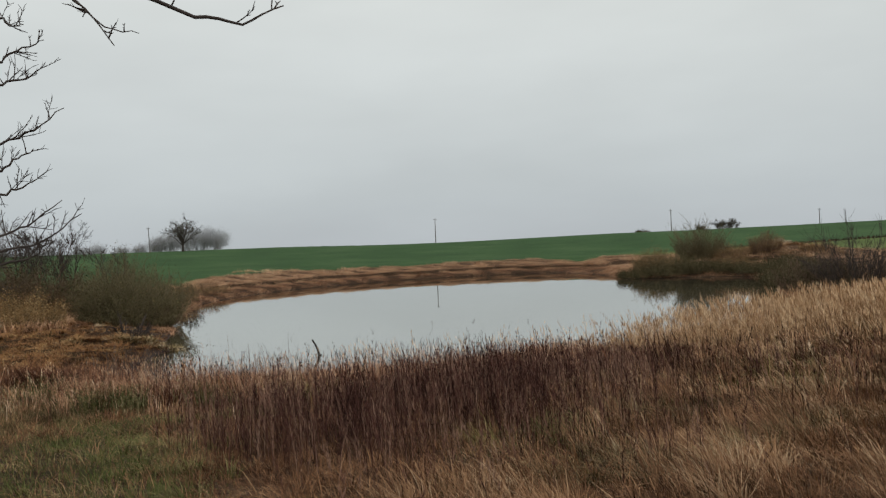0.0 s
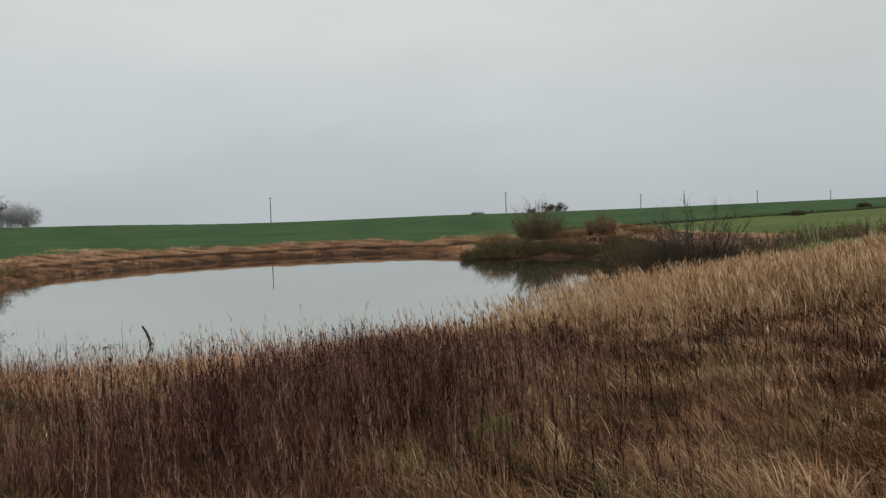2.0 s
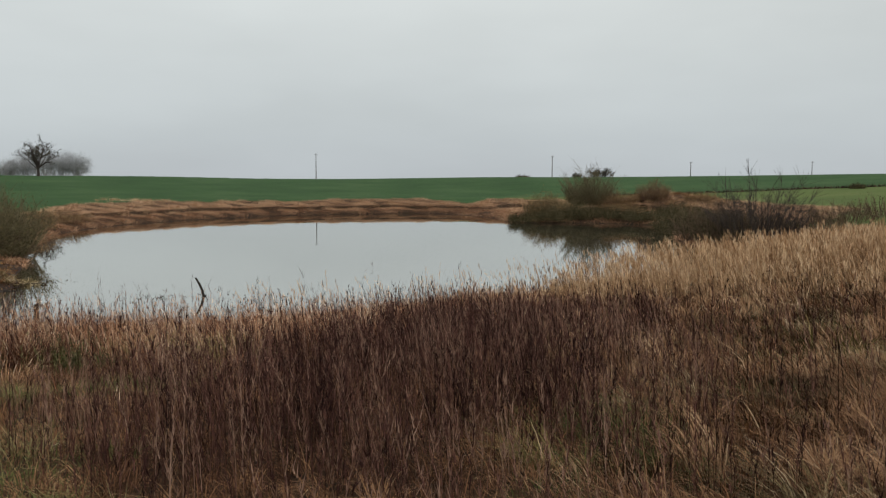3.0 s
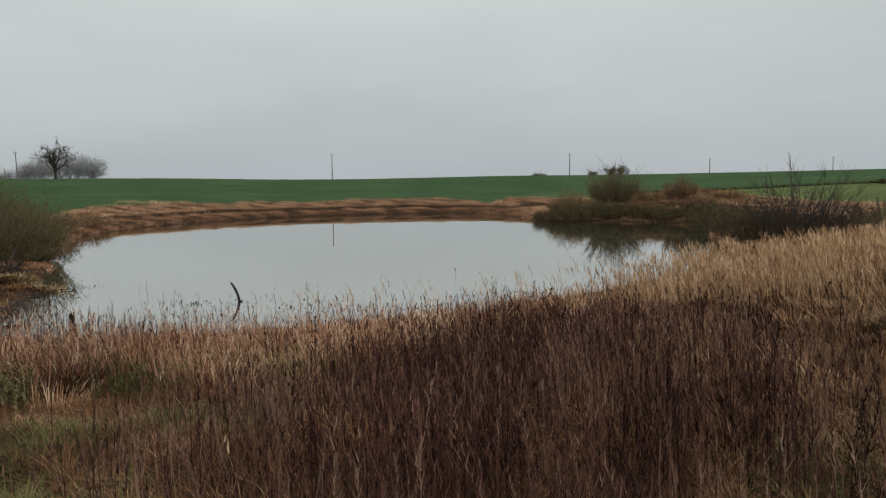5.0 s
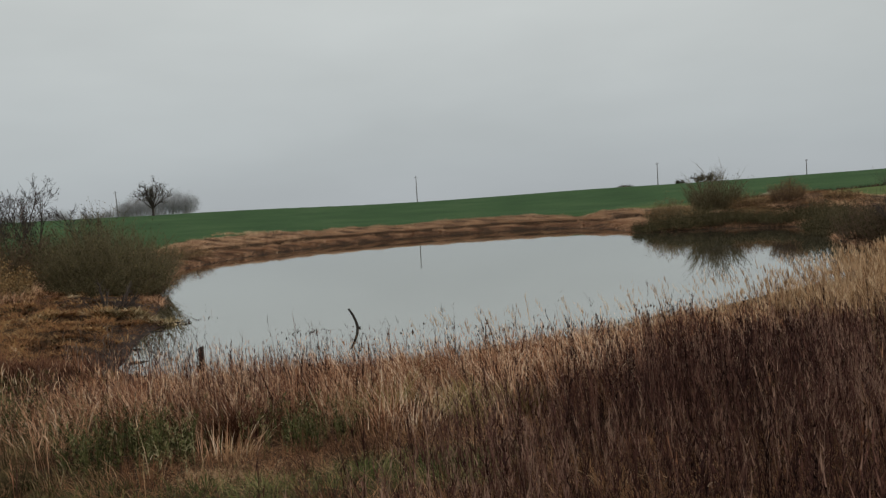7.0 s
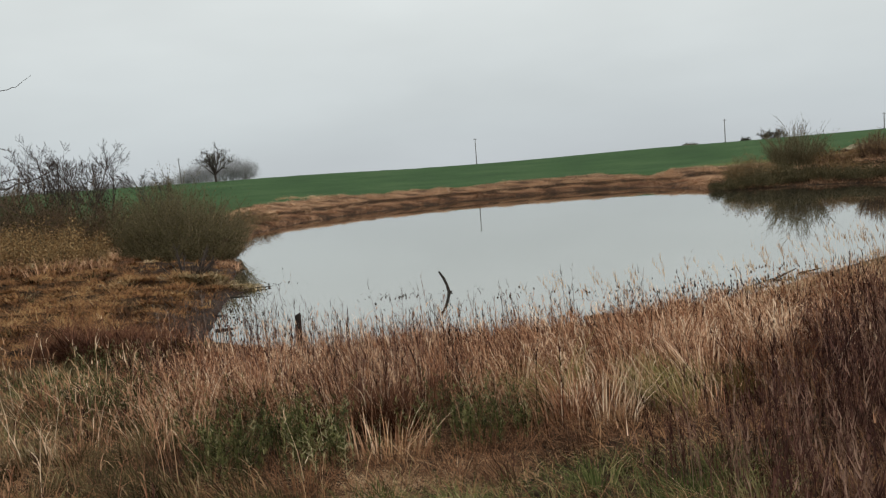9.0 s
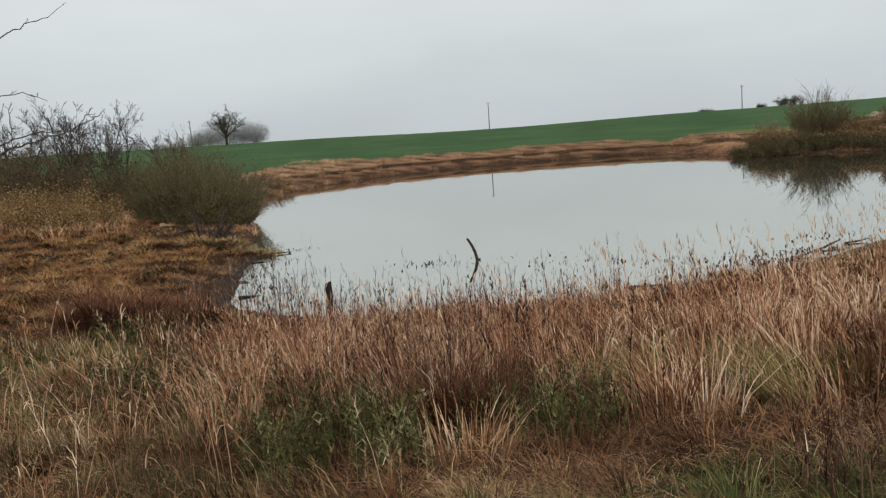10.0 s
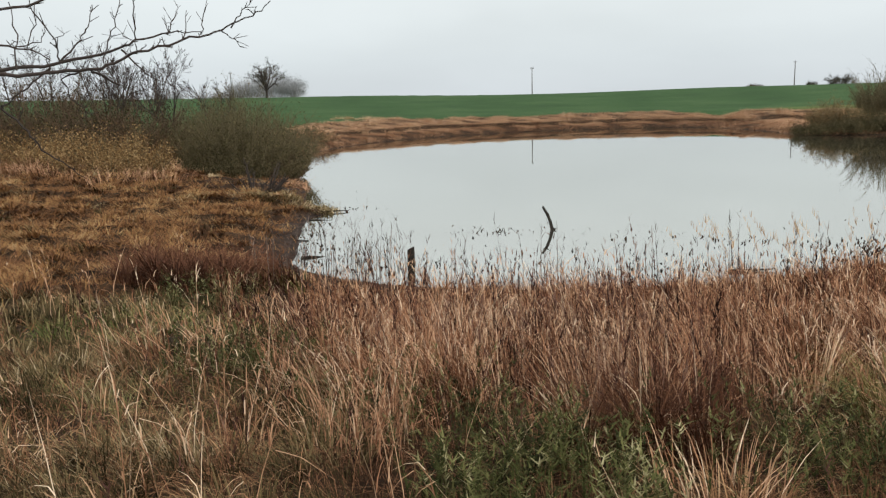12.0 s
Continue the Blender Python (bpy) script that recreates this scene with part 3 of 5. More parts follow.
    lay("trodden_tussocks", M_MATTED, "low flattened tussocks of brown grass along the walk", 1500, (-8, 2.5), (5, 13), lambda x, y: (1 - green_zone(x, y)) * (0.3 + 0.7 * clumpy(x, y, 0.9, 28)), 64, (0.12, 0.3), foot=(0.08, 0.3), tone=(0.0, 0.65), lean=(0.3, 1.3), droop=(0.2, 0.6), segs=3)
    lay("green_tussocks", M_GREEN, "low green grass tussocks beside the walk", 4200, (-11, 4), (7, 21), lambda x, y: green_zone(x, y) * (0.3 + 0.7 * clumpy(x, y, 0.8, 29)), 60, (0.12, 0.3), foot=(0.08, 0.25), tone=(0.15, 0.85), lean=(0.4, 1.5), segs=2)

    lay("flattened_straw", M_SOFT, "flattened pinkish straw on the trodden opening", 900, (-6, 12), (-3, 14.5), lambda x, y: blob(x, y, -4.4, 13.2, 0.8, 0.4), 40, (0.05, 0.12), foot=(0.05, 0.2), tone=(0.3, 0.95), lean=(1.2, 3.5), droop=(0.3, 0.8), segs=2)

    def shore_zone(x, y):
        return short_zone(x, y) * (0.25 + 0.75 * ss(0.35, 0.65, clumpy(x, y, 1.9, 53))) * (1 - 0.8 * blob(x, y, -16.2, 42.3, 3.4, 5.0, 8))

    lay("slope_olive_tussocks", M_DULL, "dull olive tussocks on the shore slope", 1700, (-32, 17), (-10.5, 44), lambda x, y: short_zone(x, y) * ss(0.5, 0.7, clumpy(x, y, 3.4, 25)), 70, (0.14, 0.36), foot=(0.15, 0.4), tone=(0.15, 0.8), comb=1.0, lean=(0.4, 1.6), droop=(0.2, 0.7), shore=1.0, segs=2, thick=0.0013)

    lay("shore_tussocks", M_SHORE, "flattened orange-brown tussocks on the shore slope", 4300, (-32, 18), (-10.5, 46), shore_zone, 80, (0.12, 0.36), foot=(0.15, 0.4), tone=(0.1, 0.8), lean=(0.5, 2.0), droop=(0.2, 0.7), shore=0.5, segs=2, thick=0.0012)
    lay("tongue_tussocks", M_DULL, "olive-brown tussocks on a narrow tongue of shore", 260, (-15, 34), (-11, 37), lambda x, y: blob(x, y, -12.6, 35.5, 2.2, 0.9), 80, (0.25, 0.5), foot=(0.15, 0.4), tone=(0.4, 0.95), lean=(0.6, 2.0), droop=(0.2, 0.6), shore=0.02)
    lay("pale_tufts", M_PLUME, "pale straw tufts at the edge of the crop", 260, (-30, 100), (-18, 112), lambda x, y: blob(x, y, -24.5, 106.5, 3.4, 1.6), 140, (0.3, 0.7), foot=(0.2, 0.6), tone=(0.4, 1.0), comb=0.6, lean=(0.2, 1.2), thick=0.002)
    lay("mound_grass", M_PLUME, "pale tan grass hummocks on the far mound", 1100, (28, 74), (44, 96), lambda x, y: np.maximum(blob(x, y, 36, 84, 5.5, 7), 0.6 * blob(x, y, 30.5, 84, 3, 4)) * ss(0.4, 0.65, clumpy(x, y, 2.6, 29)), 110, (0.3, 0.75), foot=(0.3, 0.8), tone=(0.0, 0.75), comb=0.8, lean=(0.3, 1.5), thick=0.002)
    lay("thicket_grass", M_BANK, "tall rusty tan grass in front of the thicket", 1500, (-38, 36), (-17, 49), lambda x, y: np.maximum(blob(x, y, -24.5, 41.5, 7, 3.0, -25), blob(x, y, -32, 46, 7, 3.5, -25)) * (0.4 + 0.6 * clumpy(x, y, 3, 27)), 90, (0.5, 1.0), foot=(0.3, 0.8), tone=(0.1, 0.8), comb=1.0, lean=(0.2, 1.3))


near_bank_tussocks()


def slope_cover():
    rng = np.random.RandomState(14)
    x, y = scatter(rng, 330000, (-33, 17), (-10, 47))
    d = shore_distance(x, y)
    k = (d > 0.25) & (rng.uniform(0, 1, len(x)) < short_zone(x, y) * (0.15 + 0.85 * ss(0.3, 1.6, d + clumpy(x, y, 0.9, 79) - 0.5)) * (1 - 0.85 * blob(x, y, -16.2, 42.3, 3.4, 5.0, 8))) & in_reach(x, y)
    x, y, d = x[k], y[k], d[k]
    n = len(x)
    cl = clumpy(x, y, 1.9, 53)
    z = height(x, y, d) - 0.01 + lumps(x, y, d)
    a = strips(x, y, z, rng.uniform(0.08, 0.26, n), rng.uniform(0.013, 0.027, n), wind_at(x, y) + rng.normal(0, 0.9, n), rng.uniform(0.6, 2.4, n), rng.uniform(0.1, 0.6, n), np.clip(rng.uniform(0.0, 0.68, n) + 0.5 * (cl - 0.35), 0, 1), 1)
    stuff("slope_grass", array_mesh("slope_grass", *a[:2], M_SHORE, a[2]), "lumpy flattened orange-brown grass on the shore slope", "grass")


slope_cover()


def ditch_grass():
    rng = np.random.RandomState(15)
    x = rng.uniform(38, 170, 6000)
    y = 118 - 0.30 * (x - 40) + rng.normal(0, 0.5, 6000)
    n = len(x)
    a = strips(x, y, height(x, y) - 0.03, rng.uniform(0.2, 0.7, n), rng.uniform(0.05, 0.12, n), rng.uniform(0, 6.28, n), rng.uniform(0.2, 1.2, n), rng.uniform(0, 0.5, n), rng.uniform(0, 0.7, n), 1)
    stuff("ditch_grass", array_mesh("ditch_grass", *a[:2], M_WEED, a[2]), "dark rank grass along a ditch between the fields", "grass")


ditch_grass()


def stalks(rng, x, y, z, tall, turn, lean, head, stem_w, head_n, head_len, head_w, tone, up=0.55, spread=0.5):
    """Upright stems, each with a head of small upward bracts over its top part."""
    n = len(x)
    out = [strips(x, y, z, tall, stem_w, turn, lean, np.zeros(n), tone, 2)]
    for k in range(head_n):
        s = 1 - head * rng.uniform(0, 1, n)
        off = lean * tall * s ** 1.7
        px, py, pz = x + np.cos(turn) * off, y + np.sin(turn) * off, z + tall * s
        a = rng.uniform(0, 6.28, n)
        ln = head_len * rng.uniform(0.6, 1.4, n)
        out.append(strips(px, py, pz, ln * up, np.full(n, 1.0) * head_w, a, spread * rng.uniform(0.5, 1.5, n) / up, np.zeros(n), np.clip(tone + rng.uniform(-0.15, 0.15, n), 0, 1), 1))
    return merge(out)


def pick(rng, n, lo, hi, zone, shore=0.5, far=16.0):
    x, y = scatter(rng, n, lo, hi)
    r = route_distance(x, y)
    d = shore_distance(x, y)
    k = (rng.uniform(0, 1, n) < zone(x, y) * (0.35 + 0.65 * clumpy(x, y, 1.1, 8))) & (d > shore) & (r > 1.6)
    k &= rng.uniform(0, 1, n) < np.clip(far / np.maximum(r, 4), 0, 1)
    x, y, d, r = x[k], y[k], d[k], r[k]
    return x, y, height(x, y, d) - 0.03, r


def weed_stand():
    rng = np.random.RandomState(21)
    x, y, z, r = pick(rng, 70000, (-10, 5), (9, 24), weed_zone, far=12)
    n = len(x)
    tall = rng.uniform(0.5, 1.0, n) * (0.55 + 0.55 * clumpy(x, y, 1.4, 44)) * np.where(rng.uniform(0, 1, n) < 0.06, 1.3, 1.0) * (0.6 + 0.4 * ss(5.5, 9, y)) * (1 - 0.3 * ss(0.5, 3.5, x) * ss(13, 16, y))
    tone = np.where(rng.uniform(0, 1, n) < 0.10, rng.uniform(0.7, 1.0, n), rng.normal(0.38, 0.18, n) + 0.95 * (clumpy(x, y, 1.0, 47) - 0.42))
    a = stalks(rng, x, y, z, tall, rng.normal(2.7, 1.2, n), rng.uniform(0, 0.45, n), 0.72, np.clip(0.0010 * r, 0.005, 0.02), 19, 0.080, np.clip(0.0009 * r, 0.006, 0.019), np.clip(tone, 0, 1), 0.85, 0.42)
    stuff("withered_weeds", array_mesh("withered_weeds", *a[:2], M_WEED, a[2]), "dense stand of dark purplish brown withered weed stalks", "weeds")
    x, y, z, r = pick(rng, 8000, (-12, 4), (22, 28), lambda u, v: (0.14 + 0.45 * tall_zone(u, v)) * (1 - open_zone(u, v)), far=12)
    n = len(x)
    a = stalks(rng, x, y, z, rng.uniform(0.35, 0.75, n), rng.uniform(0, 6.28, n), rng.uniform(0, 0.4, n), 0.6, np.clip(0.001 * r, 0.005, 0.02), 14, 0.07, np.clip(0.001 * r, 0.008, 0.02), rng.uniform(0, 0.8, n), 0.7, 0.6)
    stuff("scattered_weeds", array_mesh("scattered_weeds", *a[:2], M_WEED, a[2]), "scattered thin brown weed stalks among dry grass", "weeds")
    x, y, z, r = pick(rng, 4200, (-12, 20), (2, 26), lambda u, v: np.maximum(0.8 * blob(u, v, -8.6, 22.8, 1.6, 1.0), 0.08 * blob(u, v, -4, 23.5, 6, 1)), 0.2)
    n = len(x)
    a = stalks(rng, x, y, z, rng.uniform(0.7, 1.35, n), rng.uniform(0, 6.28, n), rng.uniform(0, 0.25, n), 0.6, np.full(n, 0.012), 9, 0.16, 0.012, rng.uniform(0, 1, n), 0.8, 0.5)
    stuff("grey_weeds", array_mesh("grey_weeds", *a[:2], M_GREY_WEED, a[2]), "tall thin grey-brown branching weeds by the water", "weeds")


weed_stand()


def dock_spikes():
    rng = np.random.RandomState(22)
    x, y, z, r = pick(rng, 2600, (-10, 6), (10, 24), lambda u, v: np.maximum(0.6 * weed_zone(u, v), 0.16 * tall_zone(u, v) + 0.04 * ss(1, 3, u)) * (1 - open_zone(u, v)), far=12)
    n = len(x)
    a = stalks(rng, x, y, z, rng.uniform(0.6, 1.05, n), rng.uniform(0, 6.28, n), rng.uniform(0, 0.3, n), 0.5, np.clip(0.0009 * r, 0.006, 0.014), 26, 0.055, np.clip(0.0016 * r, 0.012, 0.026), np.clip(rng.normal(0.25, 0.2, n), 0, 1), 0.7, 0.5)
    stuff("dock_spikes", array_mesh("dock_spikes", *a[:2], M_WEED, a[2]), "dark maroon seed spikes of withered dock", "weeds")


dock_spikes()


def straw_stems():
    rng = np.random.RandomState(25)
    x, y, z, r = pick(rng, 13000, (-13, 9), (9, 28), lambda u, v: (0.9 * tall_zone(u, v) * (1 - 0.85 * ss(17.5, 19.5, v)) + 0.04) * (1 - 0.85 * np.maximum(herb_zone(u, v), green_zone(u, v))) * (1 - open_zone(u, v)), 0.2, 12)
    n = len(x)
    a = stalks(rng, x, y, z, rng.uniform(0.5, 0.95, n) * (0.45 + 0.55 * ss(0.5, 4, shore_distance(x, y))), wind_at(x, y) + rng.normal(0, 0.7, n), rng.uniform(0.1, 1.1, n), 0.2, np.clip(0.0006 * r, 0.004, 0.015), 5, 0.09, np.clip(0.0009 * r, 0.007, 0.018), rng.uniform(0.3, 1, n), 0.85, 0.3)
    turn, tall = rng.uniform(0, 6.28, 4 * n), np.repeat(rng.uniform(0.12, 0.22, n), 4)
    k = np.repeat(np.arange(n), 4)
    up = rng.uniform(0.1, 0.5, 4 * n)
    b = strips(x[k], y[k], z[k] + up, tall * 0.6, np.clip(0.0008 * r[k], 0.005, 0.014), turn, rng.uniform(0.6, 1.5, 4 * n), rng.uniform(0.3, 1.2, 4 * n), rng.uniform(0.1, 1, 4 * n))
    a = merge([a, b])
    stuff("straw_stems", array_mesh("straw_stems", *a[:2], M_TALL, a[2]), "thin pale straw stems with small seed heads", "grass")


straw_stems()


def cane_grass():
    """Stiff pale stems with broad drooping leaves, thickest along the end of the walk."""
    rng = np.random.RandomState(27)
    x, y, z, r = pick(rng, 36000, (-13, 11), (6, 26), lambda u, v: np.maximum.reduce([0.8 * tall_zone(u, v) * (1 - 0.7 * ss(17.5, 19.5, v)), 0.10 * dull_zone(u, v), 0.85 * blob(u, v, -6.8, 14.6, 1.4, 1.4), 0.5 * blob(u, v, -8.8, 13.6, 0.9, 1.2)]) * (1 - 0.85 * np.maximum(herb_zone(u, v), green_zone(u, v))) * ss(0.2, 0.7, clumpy(u, v, 1.3, 46)), 0.4, 7)
    n = len(x)
    tall = rng.uniform(0.4, 0.85, n) * (0.5 + 0.5 * ss(0.5, 4, shore_distance(x, y))) * (0.7 + 0.5 * clumpy(x, y, 1.6, 45))
    turn, lean = wind_at(x, y) + rng.normal(0, 0.8, n), rng.uniform(0.0, 0.75, n)
    stem = strips(x, y, z, tall, np.clip(0.0010 * r, 0.006, 0.013), turn, lean, np.zeros(n), rng.uniform(0.2, 1, n), 3)
    k = np.repeat(np.arange(n), 5)
    m = len(k)
    s = rng.uniform(0.2, 0.97, m)
    off = lean[k] * tall[k] * s ** 1.7
    leaf = strips(x[k] + np.cos(turn[k]) * off, y[k] + np.sin(turn[k]) * off, z[k] + tall[k] * s, rng.uniform(0.10, 0.24, m), np.clip(0.0013 * r[k], 0.007, 0.016), turn[k] + rng.normal(0, 1.2, m), rng.uniform(0.4, 1.3, m), rng.uniform(0.2, 1.5, m), rng.uniform(0, 0.95, m), 3)
    a = merge([stem, leaf])
    stuff("cane_grass", array_mesh("cane_grass", *a[:2], M_CANE, a[2]), "stiff pale cane grass with curling dry leaves", "grass")


cane_grass()


def plume_stand():
    rng = np.random.RandomState(31)
    x, y, z, r = pick(rng, 60000, (-4, 14), (38, 44), plume_zone, 0.1, 40)
    n = len(x)
    turn = rng.normal(2.9, 0.6, n)
    a = stalks(rng, x, y, z, rng.uniform(0.6, 1.15, n) * (0.7 + 0.5 * clumpy(x, y, 2.0, 61)) * (0.42 + 0.58 * ss(3, 9, x)) * (0.75 + 0.25 * (1 - ss(16, 26, x))), turn, rng.uniform(0.1, 0.6, n), 0.25, np.clip(0.0005 * r, 0.005, 0.02), 8, 0.17, np.clip(0.0009 * r, 0.010, 0.03), rng.uniform(0.1, 1, n), 0.85, 0.25)
    stuff("reed_grass", array_mesh("reed_grass", *a[:2], M_PLUME, a[2]), "pale feathery reed grass along the pond edge", "reed grass")
    # leaf blades under the plumes
    x, y, z, r = pick(rng, 130000, (-4, 14), (38, 44), plume_zone, 0.1, 40)
    n = len(x)
    a = strips(x, y, z, rng.uniform(0.3, 0.8, n), np.clip(0.001 * r, 0.007, 0.04), rng.normal(2.8, 1.2, n), rng.uniform(0.2, 1.0, n), rng.uniform(0, 0.3, n), rng.uniform(0, 0.8, n))
    stuff("reed_leaves", array_mesh("reed_leaves", *a[:2], M_PLUME, a[2]), "dry straw-yellow leaf blades below reed plumes", "reed grass")
    # single feathery reeds that stand up before the water
    x, y, z, r = pick(rng, 2000, (-3, 18), (13, 37), lambda u, v: np.exp(-np.abs(shore_distance(u, v) - 0.8)), -0.4, 40)
    n = len(x)
    a = stalks(rng, x, y, np.maximum(z, -0.1), rng.uniform(0.6, 1.25, n), rng.normal(2.9, 0.7, n), rng.uniform(0.15, 0.7, n), 0.28, np.full(n, 0.007), 12, 0.15, 0.011, rng.uniform(0.3, 1, n), 0.9, 0.28)
    stuff("single_reeds", array_mesh("single_reeds", *a[:2], M_PLUME, a[2]), "single pale feathery reeds before open water", "reed grass")
    # thin stalks standing in the shallows
    x, y = scatter(rng, 2200, (-12, 23), (22, 44))
    d = shore_distance(x, y)
    k = (d < 0.2) & (rng.uniform(0, 1, len(x)) < np.exp(d / 1.6) * 0.35)
    x, y, d = x[k], y[k], d[k]
    n = len(x)
    a = stalks(rng, x, y, height(x, y, d), 0.12 + rng.uniform(0.05, 0.6, n) ** 1.3, rng.normal(2.6, 0.9, n), rng.uniform(0.05, 0.5, n), 0.3, np.full(n, 0.008), 3, 0.10, 0.012, rng.uniform(0, 0.6, n), 0.8, 0.3)
    stuff("shallow_water_stalks", array_mesh("shallow_water_stalks", *a[:2], M_TALL, a[2]), "thin dry stalks standing in shallow pond water", "reed grass")


plume_stand()


def herb_stand():
    rng = np.random.RandomState(41)
    x, y, z, r = pick(rng, 42000, (-12, 10), (-1, 23), lambda u, v: herb_zone(u, v) * ss(0.0, 0.5, clumpy(u, v, 0.8, 91)))
    n = len(x)
    a = stalks(rng, x, y, z, rng.uniform(0.25, 0.6, n), rng.uniform(0, 6.28, n), rng.uniform(0.1, 0.5, n), 0.85, np.full(n, 0.005), 30, 0.050, 0.011, np.where(rng.uniform(0, 1, n) < 0.05, 0.9, np.clip(rng.normal(0.45, 0.26, n), 0, 0.85)), 0.5, 0.9)
    stuff("green_herbs", array_mesh("green_herbs", *a[:2], M_HERB, a[2]), "dark green leafy herbs beside the trodden path", "herbs")


herb_stand()


def far_bank_grass():
    rng = np.random.RandomState(51)
    x, y = scatter(rng, 1000000, (-44, 42), (62, 128))
    d = shore_distance(x, y)
    k = (d > 0.05) & (d < bank_width(x, y)) & (rng.uniform(0, 1, len(x)) < np.clip(1.0 - 0.4 * ss(9, 13, d), 0, 1)) & ((y > 52) | (x > -16) | (d > 4))
    x, y, d = x[k], y[k], d[k]
    n = len(x)
    cl = clumpy(x, y, 3.6, 51)
    z = height(x, y, d) - 0.03 + lumps(x, y, d)
    # darker tone near the water, paler grass up on the bank
    upper = ss(2.5, 6.0, d + 2.5 * (clumpy(x, y, 5.0, 55) - 0.5))
    tone = np.clip(rng.uniform(0.0, 0.5, n) + 0.30 * (cl - 0.5) + 0.22 + 0.30 * upper, 0, 1)
    a = strips(x, y, z, rng.uniform(0.14, 0.42, n) * (0.4 + 0.9 * cl), rng.uniform(0.025, 0.055, n), rng.uniform(0, 6.28, n), rng.uniform(0.5, 2.2, n), rng.uniform(0.1, 0.6, n), tone, 1)
    stuff("bank_grass", array_mesh("bank_grass", *a[:2], M_BANK, a[2]), "rusty brown dry grass band around the pond", "grass")


far_bank_grass()


# ---- wood: tubes, trees and shrubs ----
class Wood:
    """Gathers tapering tubes and loose leaves for one mesh."""

    def __init__(self):
        self.v, self.f, self.leaves = [], [], []

    def tube(self, pts, radii, sides=5):
        base = len(self.v)
        n = len(pts)
        for k in range(n):
            p = pts[k]
            ahead = (pts[min(k + 1, n - 1)] - pts[max(k - 1, 0)]).normalized()
            side = ahead.cross(Vector((0.31, 0.17, 0.93)))
            if side.length < 0.1:
                side = ahead.cross(Vector((1, 0, 0)))
            side.normalize()
            up = side.cross(ahead)
            for s in range(sides):
                a = 6.28318 * s / sides
                self.v.append(p + (side * math.cos(a) + up * math.sin(a)) * radii[k])
        for k in range(n - 1):
            for s in range(sides):
                t = (s + 1) % sides
                a = base + k * sides
                self.f.append((a + s, a + t, a + sides + t, a + sides + s))

    def mesh(self, name, mat, smooth=True):
        return array_mesh(name, [tuple(p) for p in self.v], self.f, mat, smooth=smooth)


def crooked(rng, start, way, length, bends, wander, lift=0.0):
    pts, p, w = [start.copy()], start.copy(), way.normalized()
    for k in range(bends):
        w = (w + Vector((rng.uniform(-1, 1), rng.uniform(-1, 1), rng.uniform(-1, 1) + lift)) * wander).normalized()
        p = p + w * (length / bends)
        pts.append(p.copy())
    return pts


def along(pts, s):
    u = s * (len(pts) - 1)
    k = min(int(u), len(pts) - 2)
    return pts[k].lerp(pts[k + 1], u - k), (pts[k + 1] - pts[k]).normalized()


def branch_out(rng, wood, fine, pts, radius, level, deepest, count, ratio, wander, lift, opening, thin, ends, slim=0.25):
    """Tubes for one limb and, in turn, for the limbs that leave it."""
    n = len(pts)
    radii = [radius * (1 - (1 - slim) * k / (n - 1)) for k in range(n)]
    (wood if level < deepest else fine).tube(pts, radii, 6 if level == 0 else (4 if level < deepest else 3))
    length = sum((pts[k + 1] - pts[k]).length for k in range(n - 1))
    if level >= deepest:
        ends.append(pts[-1])
        return
    for k in range(count[level]):
        s = rng.uniform(0.25 if level else 0.35, 1.0)
        p, w = along(pts, s)
        out = Vector((rng.uniform(-1, 1), rng.uniform(-1, 1), rng.uniform(-0.4, 0.8)))
        out = (w + (out - w * out.dot(w)).normalized() * opening).normalized()
        sub = crooked(rng, p, out, length * ratio * rng.uniform(0.6, 1.2) * (1.15 - 0.5 * s), 3 if level + 1 >= deepest else 4, wander, lift)
        branch_out(rng, wood, fine, sub, max(thin, radius * (1 - 0.7 * s) * 0.55), level + 1, deepest, count, ratio, wander, lift, opening, thin, ends, slim)


def leaf_cloud(rng, places, per, spread, size):
    """Small folded leaves round the ends of twigs."""
    V, F, C = [], [], []
    for p in places:
        for k in range(per):
            q = p + Vector((rng.gauss(0, spread), rng.gauss(0, spread), rng.gauss(0, spread)))
            a = Vector((rng.uniform(-1, 1), rng.uniform(-1, 1), rng.uniform(-1, 1))).normalized()
            b = a.cross(Vector((rng.uniform(-1, 1), rng.uniform(-1, 1), rng.uniform(-1, 1)))).normalized()
            s = size * rng.uniform(0.6, 1.4)
            o = len(V)
            V += [q, q + a * s + b * s * 0.4, q + a * s * 1.6, q + a * s - b * s * 0.4]
            F += [(o, o + 1, o + 2), (o, o + 2, o + 3)]
            C += [rng.random()] * 4
    return V, F, C


def part(name, me, parent, label=""):
    ob = new(name, me)
    ob.parent = parent
    return tagged(ob, label) if label else ob


def thing(name, x, y, label, category, group="", sink=0.06):
    ob = new(name)
    ob.empty_display_size = 0.3
    ob.location = (x, y, float(height(np.array([x]), np.array([y]))[0]) - sink)
    return tagged(ob, label, category, group)


